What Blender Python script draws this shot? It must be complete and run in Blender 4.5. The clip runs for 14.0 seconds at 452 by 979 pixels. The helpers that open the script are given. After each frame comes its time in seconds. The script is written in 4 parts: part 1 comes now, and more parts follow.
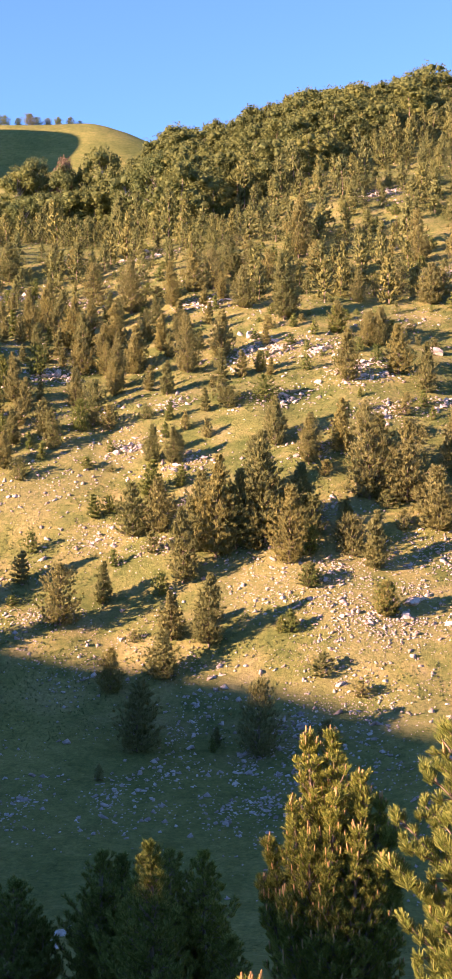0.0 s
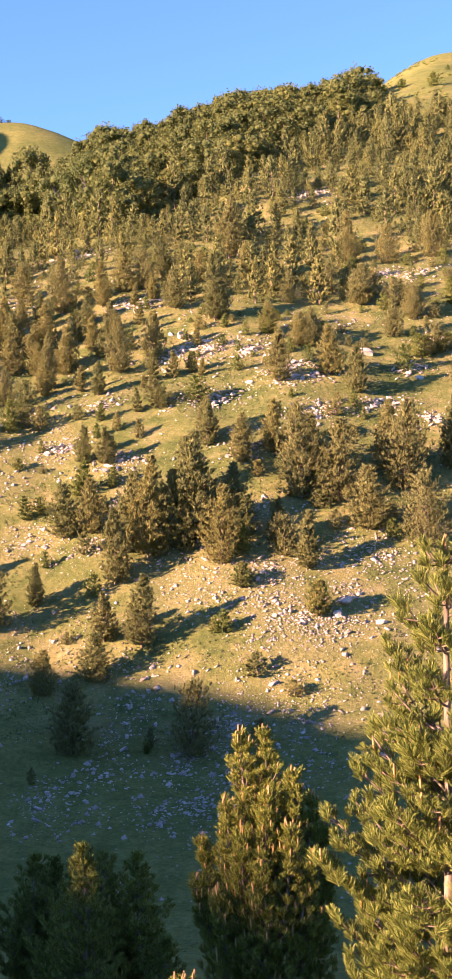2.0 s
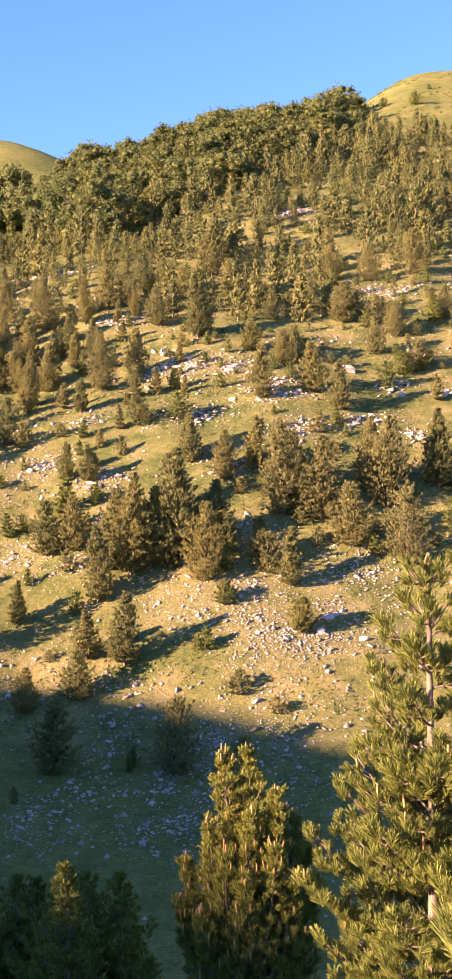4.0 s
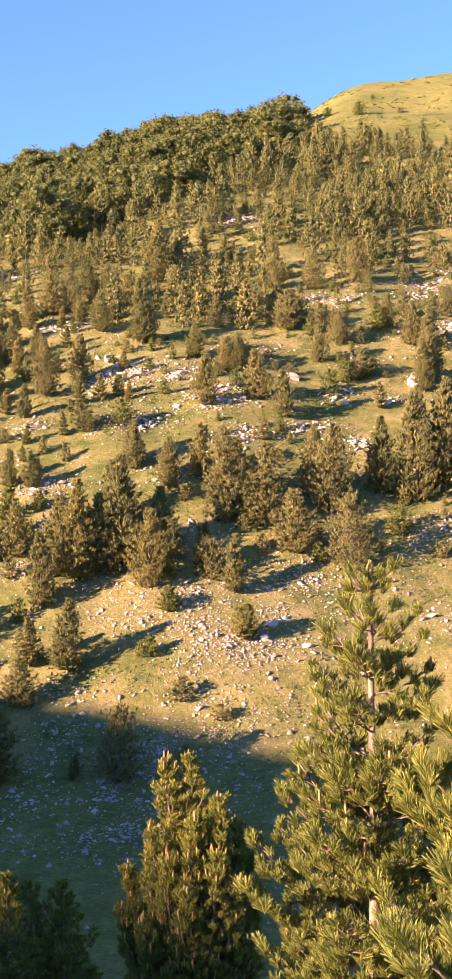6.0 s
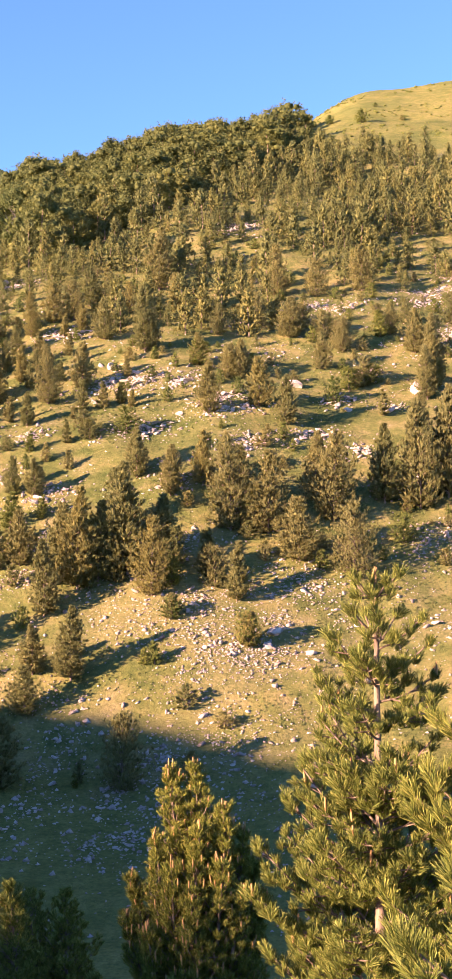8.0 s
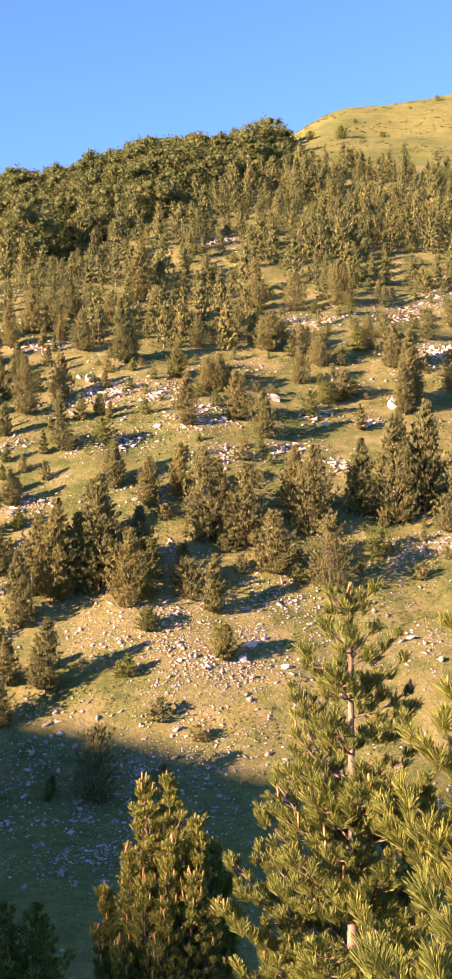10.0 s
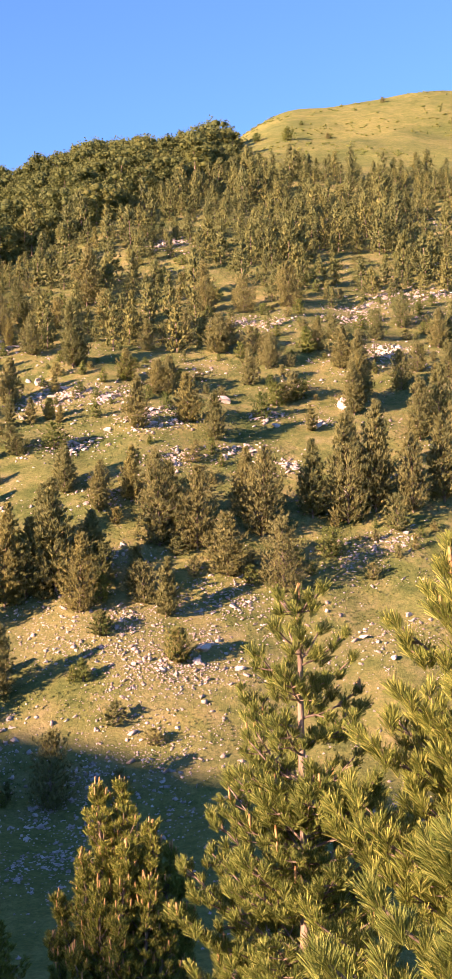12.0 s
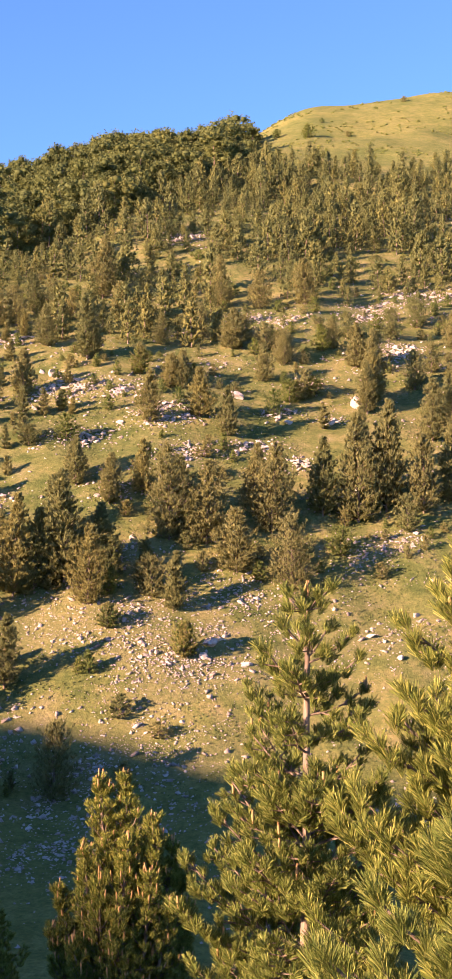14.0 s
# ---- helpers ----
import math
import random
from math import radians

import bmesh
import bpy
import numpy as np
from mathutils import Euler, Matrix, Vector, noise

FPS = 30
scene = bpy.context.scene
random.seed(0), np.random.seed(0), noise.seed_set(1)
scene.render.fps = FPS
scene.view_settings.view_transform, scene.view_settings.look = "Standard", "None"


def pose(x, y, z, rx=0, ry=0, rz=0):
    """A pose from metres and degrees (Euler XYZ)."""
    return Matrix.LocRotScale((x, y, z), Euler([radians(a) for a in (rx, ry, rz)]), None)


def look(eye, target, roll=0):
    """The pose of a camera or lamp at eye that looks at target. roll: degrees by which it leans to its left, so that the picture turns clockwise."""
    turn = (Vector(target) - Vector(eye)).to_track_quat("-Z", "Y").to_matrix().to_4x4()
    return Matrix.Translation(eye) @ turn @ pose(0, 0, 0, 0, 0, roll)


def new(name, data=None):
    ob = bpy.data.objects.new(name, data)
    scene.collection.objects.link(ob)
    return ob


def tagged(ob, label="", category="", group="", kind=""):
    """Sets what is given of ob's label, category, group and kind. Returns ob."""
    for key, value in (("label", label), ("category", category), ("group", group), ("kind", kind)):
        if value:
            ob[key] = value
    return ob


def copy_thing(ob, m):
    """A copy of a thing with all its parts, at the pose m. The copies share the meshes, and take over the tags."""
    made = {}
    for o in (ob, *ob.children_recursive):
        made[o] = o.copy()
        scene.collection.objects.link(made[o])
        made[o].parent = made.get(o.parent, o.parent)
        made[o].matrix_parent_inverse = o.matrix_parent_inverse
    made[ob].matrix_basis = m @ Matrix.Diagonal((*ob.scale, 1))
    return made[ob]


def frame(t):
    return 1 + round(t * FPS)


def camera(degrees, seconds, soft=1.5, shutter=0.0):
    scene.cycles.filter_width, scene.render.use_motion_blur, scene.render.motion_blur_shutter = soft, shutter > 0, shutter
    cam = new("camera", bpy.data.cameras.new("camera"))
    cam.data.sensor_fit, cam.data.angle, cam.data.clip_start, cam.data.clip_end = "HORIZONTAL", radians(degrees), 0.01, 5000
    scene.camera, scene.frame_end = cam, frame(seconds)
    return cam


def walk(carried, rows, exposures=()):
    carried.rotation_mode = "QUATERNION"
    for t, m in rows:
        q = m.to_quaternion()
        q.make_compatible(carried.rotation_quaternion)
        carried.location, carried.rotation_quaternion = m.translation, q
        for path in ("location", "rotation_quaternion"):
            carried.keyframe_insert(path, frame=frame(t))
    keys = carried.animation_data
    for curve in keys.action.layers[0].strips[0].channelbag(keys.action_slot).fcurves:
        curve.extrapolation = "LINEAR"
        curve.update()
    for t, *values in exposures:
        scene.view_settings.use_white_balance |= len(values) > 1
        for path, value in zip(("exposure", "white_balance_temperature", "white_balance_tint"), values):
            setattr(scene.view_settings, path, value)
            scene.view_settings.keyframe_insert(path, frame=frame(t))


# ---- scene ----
cam = camera(20.0, 14.0, soft=1.35)
walk(cam, [
    (0.0, pose(-0.017, -0.001, -0.004, 90.931, -0.264, 5.040)),
    (0.5, pose(-0.013, -0.000, -0.013, 90.795, -0.116, 4.880)),
    (1.0, pose(-0.008, -0.000, -0.014, 90.723, -0.022, 4.514)),
    (1.5, pose(-0.014, -0.000, -0.014, 90.704, 0.147, 3.150)),
    (2.0, pose(-0.000, 0.000, -0.015, 90.959, 0.141, 2.015)),
    (4.5, pose(-0.001, -0.000, 0.002, 91.781, 0.186, 0.860)),
    (5.0, pose(-0.000, -0.000, -0.000, 91.841, -0.000, 0.002)),
    (5.5, pose(0.008, 0.000, 0.001, 91.915, -0.127, -0.853)),
    (6.0, pose(0.006, 0.000, 0.000, 92.013, 0.148, -1.252)),
    (6.5, pose(0.005, 0.000, 0.000, 92.108, 0.324, -1.510)),
    (7.0, pose(0.006, 0.000, 0.007, 92.137, 0.555, -1.686)),
    (7.5, pose(-0.001, 0.001, -0.001, 92.199, 0.339, -1.232)),
    (9.8, pose(-0.015, 0.001, 0.002, 92.916, -0.296, -1.413)),
    (10.0, pose(-0.004, 0.002, 0.003, 92.927, -0.337, -2.172)),
    (10.5, pose(0.008, 0.002, 0.007, 93.064, 0.422, -2.416)),
    (11.0, pose(0.021, 0.002, 0.005, 93.123, 0.169, -3.149)),
    (11.5, pose(0.024, 0.002, 0.008, 93.047, 0.544, -3.903)),
    (12.0, pose(0.029, 0.001, 0.008, 93.016, 0.618, -4.272)),
    (12.5, pose(0.035, 0.001, 0.009, 92.930, 0.674, -4.568)),
    (13.0, pose(0.031, 0.001, 0.008, 92.807, 0.904, -4.674)),
    (13.5, pose(0.032, 0.002, 0.007, 92.790, 0.995, -4.288)),
    (14.0, pose(0.023, 0.002, 0.006, 92.819, -0.919, -3.873)),
], exposures=[(0.0, 2.0, 6500, 26), (8.0, 1.96, 6500, 26), (14.0, 1.74, 6400, 23)])

# ---------------------------------------------------------------- light
SUN_TO = Vector((-0.87, -0.49, 0.0)).normalized()      # horizontal way to the sun
SUN_EL = radians(13.5)

world = bpy.data.worlds.new("evening_sky")
scene.world = world
world.use_nodes = True
wn, wl = world.node_tree.nodes, world.node_tree.links
sky = wn.new("ShaderNodeTexSky")
sky.sky_type = "NISHITA"
sky.sun_disc = False
sky.sun_elevation = SUN_EL
sky.sun_rotation = math.atan2(SUN_TO.x, SUN_TO.y)
sky.altitude = 2000
sky.air_density = 1.0
sky.dust_density = 0.0
sky.ozone_density = 5.0
wn["Background"].inputs["Strength"].default_value = 0.112
wl.new(sky.outputs[0], wn["Background"].inputs["Color"])

sun = new("sun", bpy.data.lights.new("sun", "SUN"))
sun.data.energy = 7.5
sun.data.angle = radians(0.6)
sun.data.color = (1.0, 0.655, 0.42)
to_sun = Vector((SUN_TO.x * math.cos(SUN_EL), SUN_TO.y * math.cos(SUN_EL), math.sin(SUN_EL)))
sun.matrix_world = look(to_sun * 50, (0, 0, 0))


# ---------------------------------------------------------------- materials
def material(name, rough=0.9, spec=0.2):
    m = bpy.data.materials.new(name)
    m.use_nodes = True
    b = m.node_tree.nodes["Principled BSDF"]
    b.inputs["Roughness"].default_value = rough
    b.inputs["Specular IOR Level"].default_value = spec
    return m, m.node_tree.nodes, m.node_tree.links, b


def noise_node(n, l, scale, detail=6, rough=0.6, coord=None, stretch=None):
    tex = n.new("ShaderNodeTexNoise")
    tex.inputs["Scale"].default_value = scale
    tex.inputs["Detail"].default_value = detail
    tex.inputs["Roughness"].default_value = rough
    if coord is not None:
        if stretch:
            mp = n.new("ShaderNodeMapping")
            mp.inputs["Scale"].default_value = stretch
            l.new(coord, mp.inputs["Vector"])
            coord = mp.outputs["Vector"]
        l.new(coord, tex.inputs["Vector"])
    return tex


def ramp(n, l, fac, stops):
    r = n.new("ShaderNodeValToRGB")
    e = r.color_ramp.elements
    while len(e) < len(stops):
        e.new(0.5)
    for el, (p, c) in zip(e, stops):
        el.position = p
        el.color = (*c, 1) if len(c) == 3 else c
    l.new(fac, r.inputs["Fac"])
    return r


def mix(n, l, fac, a, b, mode="MIX"):
    m = n.new("ShaderNodeMix")
    m.data_type = "RGBA"
    m.blend_type = mode
    for sock, v in ((m.inputs["Factor"], fac), (m.inputs["A"], a), (m.inputs["B"], b)):
        if isinstance(v, (int, float)):
            sock.default_value = v
        elif isinstance(v, tuple):
            sock.default_value = (*v, 1)
        else:
            l.new(v, sock)
    return m.outputs["Result"]


def bump(n, l, height, b, strength, dist):
    bp = n.new("ShaderNodeBump")
    bp.inputs["Strength"].default_value = strength
    bp.inputs["Distance"].default_value = dist
    l.new(height, bp.inputs["Height"])
    l.new(bp.outputs["Normal"], b.inputs["Normal"])


def ground_material():
    m, n, l, b = material("meadow_and_scree", 0.95, 0.1)
    co = n.new("ShaderNodeTexCoord").outputs["Object"]
    at = n.new("ShaderNodeAttribute")
    at.attribute_name = "stony"
    grass = ramp(n, l, noise_node(n, l, 0.30, 9, 0.72, co).outputs["Fac"],
                 [(0.36, (0.090, 0.112, 0.036)), (0.46, (0.146, 0.157, 0.053)), (0.55, (0.200, 0.188, 0.076)), (0.67, (0.262, 0.228, 0.116))]).outputs["Color"]
    # greener grass; on the valley floor its colour also tones the shade
    green_and_shade = n.new("ShaderNodeAttribute")
    green_and_shade.attribute_name = "green_and_shade"
    shade_toned_green = ramp(n, l, noise_node(n, l, 0.7, 8, 0.7, co).outputs["Fac"], [(0.35, (0.112, 0.128, 0.036)), (0.5, (0.168, 0.178, 0.054)), (0.68, (0.230, 0.222, 0.082))]).outputs["Color"]
    grass = mix(n, l, green_and_shade.outputs["Fac"], grass, shade_toned_green)
    fine = ramp(n, l, noise_node(n, l, 2.9, 9, 0.82, co).outputs["Fac"], [(0.32, (0.36, 0.42, 0.36)), (0.68, (1.45, 1.36, 1.25))]).outputs["Color"]
    grass = mix(n, l, 0.8, grass, fine, "MULTIPLY")
    broad = ramp(n, l, noise_node(n, l, 0.06, 5, 0.6, co).outputs["Fac"], [(0.36, (0.72, 0.80, 0.74)), (0.62, (1.10, 1.06, 1.04))]).outputs["Color"]
    grass = mix(n, l, 1.0, grass, broad, "MULTIPLY")
    earth = ramp(n, l, noise_node(n, l, 1.8, 10, 0.78, co).outputs["Fac"],
                 [(0.36, (0.105, 0.118, 0.042)), (0.50, (0.180, 0.172, 0.070)), (0.60, (0.225, 0.203, 0.096)), (0.72, (0.315, 0.272, 0.168))]).outputs["Color"]
    br = n.new("ShaderNodeMath")
    br.operation = "MULTIPLY_ADD"
    br.inputs[1].default_value = 0.9
    br.inputs[2].default_value = -0.45
    l.new(noise_node(n, l, 1.3, 7, 0.7, co).outputs["Fac"], br.inputs[0])
    add = n.new("ShaderNodeMath")
    add.operation = "ADD"
    l.new(at.outputs["Fac"], add.inputs[0])
    l.new(br.outputs[0], add.inputs[1])
    edge = ramp(n, l, add.outputs[0], [(0.58, (0, 0, 0)), (0.98, (1, 1, 1))]).outputs["Color"]
    col = mix(n, l, edge, grass, mix(n, l, 0.7, earth, fine, "MULTIPLY"))
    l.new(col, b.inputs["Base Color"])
    h = noise_node(n, l, 2.2, 8, 0.75, co)
    bump(n, l, h.outputs["Fac"], b, 0.8, 0.25)
    return m


def rock_material():
    m, n, l, b = material("limestone", 0.9, 0.25)
    co = n.new("ShaderNodeTexCoord").outputs["Object"]
    isl = n.new("ShaderNodeNewGeometry").outputs["Random Per Island"]
    base = ramp(n, l, isl, [(0.0, (0.31, 0.25, 0.21)), (0.5, (0.41, 0.345, 0.30)), (1.0, (0.54, 0.475, 0.42))]).outputs["Color"]
    st = ramp(n, l, noise_node(n, l, 2.5, 8, 0.7, co).outputs["Fac"], [(0.30, (0.45, 0.43, 0.40)), (0.6, (1, 1, 1))]).outputs["Color"]
    l.new(mix(n, l, 0.85, base, st, "MULTIPLY"), b.inputs["Base Color"])
    bump(n, l, noise_node(n, l, 6, 8, 0.7, co).outputs["Fac"], b, 0.8, 0.12)
    return m


def needle_material(name, dark, mid, light, trans=0.25):
    m, n, l, b = material(name, 0.75, 0.15)
    isl = n.new("ShaderNodeNewGeometry").outputs["Random Per Island"]
    obj = n.new("ShaderNodeObjectInfo").outputs["Random"]
    tint = n.new("ShaderNodeAttribute")
    tint.attribute_name = "tint"
    col = ramp(n, l, isl, [(0.0, dark), (0.55, mid), (1.0, light)]).outputs["Color"]
    var = ramp(n, l, obj, [(0.0, (0.80, 0.88, 0.84)), (0.5, (1.0, 1.0, 1.0)), (1.0, (1.16, 1.10, 0.95))]).outputs["Color"]
    col = mix(n, l, 1.0, col, var, "MULTIPLY")
    var2 = ramp(n, l, tint.outputs["Fac"], [(0.0, (1.0, 1.0, 1.0)), (0.35, (0.80, 0.82, 0.80)), (0.7, (1.06, 1.04, 0.95)), (1.0, (1.16, 1.06, 0.92))]).outputs["Color"]
    col = mix(n, l, 1.0, col, var2, "MULTIPLY")
    l.new(col, b.inputs["Base Color"])
    tr = n.new("ShaderNodeBsdfTranslucent")
    l.new(col, tr.inputs["Color"])
    ms = n.new("ShaderNodeMixShader")
    ms.inputs[0].default_value = trans
    l.new(b.outputs[0], ms.inputs[1])
    l.new(tr.outputs[0], ms.inputs[2])
    l.new(ms.outputs[0], n["Material Output"].inputs["Surface"])
    return m


def bark_material(name, c0, c1):
    m, n, l, b = material(name, 0.9, 0.15)
    co = n.new("ShaderNodeTexCoord").outputs["Object"]
    f = noise_node(n, l, 14, 6, 0.7, co, (1, 1, 0.25))
    l.new(ramp(n, l, f.outputs["Fac"], [(0.35, c0), (0.65, c1)]).outputs["Color"], b.inputs["Base Color"])
    bump(n, l, f.outputs["Fac"], b, 0.9, 0.03)
    return m


GROUND = ground_material()
ROCK = rock_material()
NEEDLE = needle_material("pine_needles", (0.154, 0.157, 0.060), (0.207, 0.204, 0.079), (0.264, 0.253, 0.102), 0.36)
NEEDLE_NEAR = needle_material("long_pine_needles", (0.082, 0.112, 0.021), (0.150, 0.178, 0.036), (0.29, 0.292, 0.082), 0.20)
NEEDLE_FRESH = needle_material("fresh_green_needles", (0.085, 0.115, 0.028), (0.14, 0.17, 0.045), (0.20, 0.22, 0.065))
LEAF = needle_material("beech_leaves", (0.102, 0.124, 0.042), (0.120, 0.143, 0.050), (0.140, 0.162, 0.060), 0.42)
GRASS = needle_material("meadow_grass", (0.10, 0.13, 0.04), (0.16, 0.18, 0.06), (0.25, 0.23, 0.10), 0.3)
LEAF_BROWN = needle_material("brown_leaves", (0.13, 0.095, 0.060), (0.165, 0.118, 0.075), (0.20, 0.145, 0.095), 0.3)
BARK = bark_material("pine_bark", (0.10, 0.075, 0.055), (0.30, 0.23, 0.17))
BARK_GREY = bark_material("beech_bark", (0.14, 0.13, 0.115), (0.30, 0.28, 0.25))
BARK_PALE = bark_material("young_bark", (0.11, 0.085, 0.06), (0.25, 0.19, 0.14))
BLEACHED = bark_material("bleached_wood", (0.30, 0.24, 0.18), (0.50, 0.42, 0.33))
CANDLE = bark_material("candle_shoot", (0.30, 0.18, 0.075), (0.43, 0.28, 0.12))


# ---------------------------------------------------------------- the lie of the land
LONE_PINES = (
    (-25.7, 117, 5.4, 4.3), (-22.4, 120.8, 4.1, 1.8), (-31, 123.5, 3, 1.9), (-11.6, 114.5, 6.5, 3.3), (-15.1, 115.4, 4.3, 2.2), (-15.2, 111.2, 4.2, 3),
    (-19.6, 109.5, 3.9, 2.5), (-15.9, 100.9, 5.4, 3.7), (-6.3, 101.8, 5.8, 4.3), (-9.8, 103, 1.5, 0.8), (-1.5, 111.6, 1.9, 2.2), (2, 109.8, 1.3, 1.8),
    (-1, 104.6, 1.3, 1.6), (4.2, 117.4, 3, 2.5), (-4.2, 115.4, 1.8, 1.3), (-5.2, 115.4, 1.3, 1), (-2.8, 120.8, 2.2, 2.1), (-17.7, 94, 1.1, 0.7),
    (-18.6, 115.7, 1, 1.2), (-17, 121.7, 2, 1.7), (-31.2, 120.7, 0.9, 1.2), (-10, 102.1, 1, 0.6), (-22.3, 125.4, 1.5, 1.1),
)
MIDDLE_GROVE = (
    (-15, 122.8, 7.2, 3.1), (-20.9, 129.2, 5.2, 3.3), (-18.6, 126.4, 2, 1.5), (-12.1, 125.8, 9.7, 4.2), (-11, 125.8, 4.4, 1.8), (-8.5, 126.4, 4.3, 2.6),
    (-7.3, 127.2, 10.7, 5), (-4.8, 124, 7.4, 4.2), (-2.9, 125.2, 2.6, 2.4), (-2.7, 127.4, 4, 2.5), (-18.2, 129.2, 5.3, 3.1), (-14.2, 126.1, 5.2, 3.1),
    (-7.2, 143, 4.5, 2.5), (-3.3, 139.9, 4, 2.2), (-20.1, 135.2, 3.5, 2.4), (-10.2, 126.6, 7.7, 3.7), (-8.7, 133.5, 6.5, 3.9), (-4, 129.1, 6, 3.1),
    (-14.1, 129.3, 5.7, 3.1), (-24, 132.8, 1.6, 1.9), (-25.5, 132.1, 2.3, 1.4), (-16.9, 136.2, 2.3, 1.3),
)
RIGHT_GROVE = (
    (1, 153.7, 5.8, 3.3), (7.1, 155.7, 5.8, 3.8), (10.3, 152.6, 5.7, 3), (-7.1, 141.6, 4.8, 2.5), (-3.3, 138.1, 4.7, 2.2), (0.2, 140.2, 5.5, 3.1),
    (3.1, 133.7, 9.4, 5.9), (0.7, 127.1, 4.3, 2.7), (1.3, 125.3, 3.6, 3.1), (3.4, 123.5, 5.4, 2.5), (7, 133.3, 8.4, 5.2), (9.9, 129.3, 6.1, 4.4),
    (14.1, 136.1, 9.3, 5.4), (15.3, 127.4, 7.1, 5.6), (21, 133, 2.8, 2.8), (23.9, 138.9, 11.5, 6.2), (27.2, 140, 11.9, 4.1), (20, 139, 8.5, 4.1),
    (4.4, 117.6, 2.8, 2.4), (-2.8, 120.9, 1.8, 2.4), (12.4, 138.9, 7.4, 4.1), (4.2, 137.4, 6, 4), (29.9, 163.5, 7.2, 3.2),
)
RIGHT_GROVE_END = (
    (31.2, 139.2, 8.5, 4.7), (35.2, 141.2, 9.6, 4.8), (28.8, 136.3, 3.7, 2.9), (27.5, 141.5, 8.3, 4.1), (38.6, 148.5, 8.7, 4.3), (24.9, 144.5, 9.2, 3.5),
    (38.6, 157.2, 7.7, 4.6), (31.6, 174.3, 5.5, 3.9), (28.7, 161.2, 6.7, 3.1), (36.6, 169.3, 4.9, 4.1), (35.6, 154.4, 7.5, 4.5),
)
UPPER_LONE = (
    (-19.2, 160.9, 7.4, 3.9), (-15.2, 164.7, 6, 3.4), (-20.8, 153.6, 4, 1.9), (-27.6, 156.4, 4.1, 2.4), (12.5, 178.7, 5.6, 3.7), (-6.7, 173.6, 5.4, 3),
    (-3.4, 192.6, 5.5, 4.1), (-8.7, 150.5, 2.8, 3.2), (-13, 149.5, 2.3, 2.9), (5.3, 165.4, 4.4, 2.9), (3.7, 166.7, 3.2, 2.6), (-0.3, 168.9, 3.7, 2.5),
    (-34.1, 145.9, 4.3, 2.8), (-32.5, 143.7, 4.4, 2.4), (-32, 153.3, 4.5, 2.5), (-37.6, 151, 4, 2.6), (-29.3, 151.4, 3.7, 2.9), (-30.2, 164, 4, 2.7),
    (-35.2, 138.7, 2.4, 2.3), (-26.4, 163.7, 4.8, 2.9), (-23.3, 156, 3, 1.5), (-33.5, 164, 4.8, 3.2),
)
UPPER_RIGHT = (
    (19.3, 175.7, 4.4, 3.4), (16, 169.1, 4.9, 3), (12.2, 179.6, 4.4, 3), (20, 164.6, 2.4, 3.2), (22.2, 165.7, 2.4, 3.2), (16.6, 159.3, 3.1, 2.3),
    (5.1, 164.3, 4.4, 2.4), (3.5, 164.5, 4, 2.7), (-0.5, 168.9, 4.1, 2.5), (8.1, 184.8, 4.9, 3.6), (30.3, 165.6, 8.9, 3.7), (29.5, 174.7, 6, 3.7),
    (26.9, 180.2, 4.4, 2.6), (25.1, 197.1, 7.2, 5), (-3.4, 192.2, 5.6, 3.7), (-6.5, 202.4, 9.9, 4.9), (12, 197.6, 8.2, 4.4), (17.8, 196.4, 5.7, 4.2),
    (14.6, 181.5, 3.5, 2.7), (2.5, 180.2, 4.4, 2.3), (22.5, 156.9, 3.1, 1.5), (-12, 157.1, 3.1, 1.8), (-9.8, 158.6, 2.3, 1.7), (-13.7, 150.7, 2.6, 2.6),
)
UPPER_END = (
    (19.5, 174.9, 4.5, 3.4), (12.9, 178.9, 5.2, 3.1), (17.3, 178.7, 3.5, 3.5), (21.2, 165.1, 3.6, 3.2), (19, 163.5, 2.8, 2.7), (29.6, 163.6, 6, 3),
    (42, 193.5, 5.2, 4.3), (45.3, 183.4, 5.4, 3.6), (43.6, 171.4, 5, 3), (25.3, 178.9, 3.5, 2.3), (29.7, 183.9, 3.6, 2.7), (36.6, 186, 4.5, 3.3),
    (39.9, 174.1, 3.8, 3.4),
)
LEFT_GROVE = (
    (-41.5, 178.8, 7.1, 3.8), (-42, 173.4, 5, 2.7), (-34.6, 170.6, 6, 3.7), (-36.5, 172.2, 7.7, 3.4), (-39.1, 176.1, 5.3, 3.4), (-30.1, 170.7, 6.8, 4.2),
    (-30, 182.7, 8.4, 5.3), (-27.9, 159.2, 7.4, 3.1), (-26.5, 165.3, 5.8, 3.4), (-23.7, 168.6, 5.1, 2.1), (-24, 181.6, 6.8, 2.5), (-26.2, 172.8, 4.5, 2),
    (-31.6, 169.4, 4.5, 3), (-39.5, 152.9, 5.4, 3.1), (-38.9, 162.5, 3.9, 3.2), (-37.6, 147.9, 3.2, 2.6), (-21.4, 186.2, 6.1, 3.8), (-18.5, 187.1, 5.8, 4.6),
    (-13.5, 179.8, 5.9, 3.7),
)
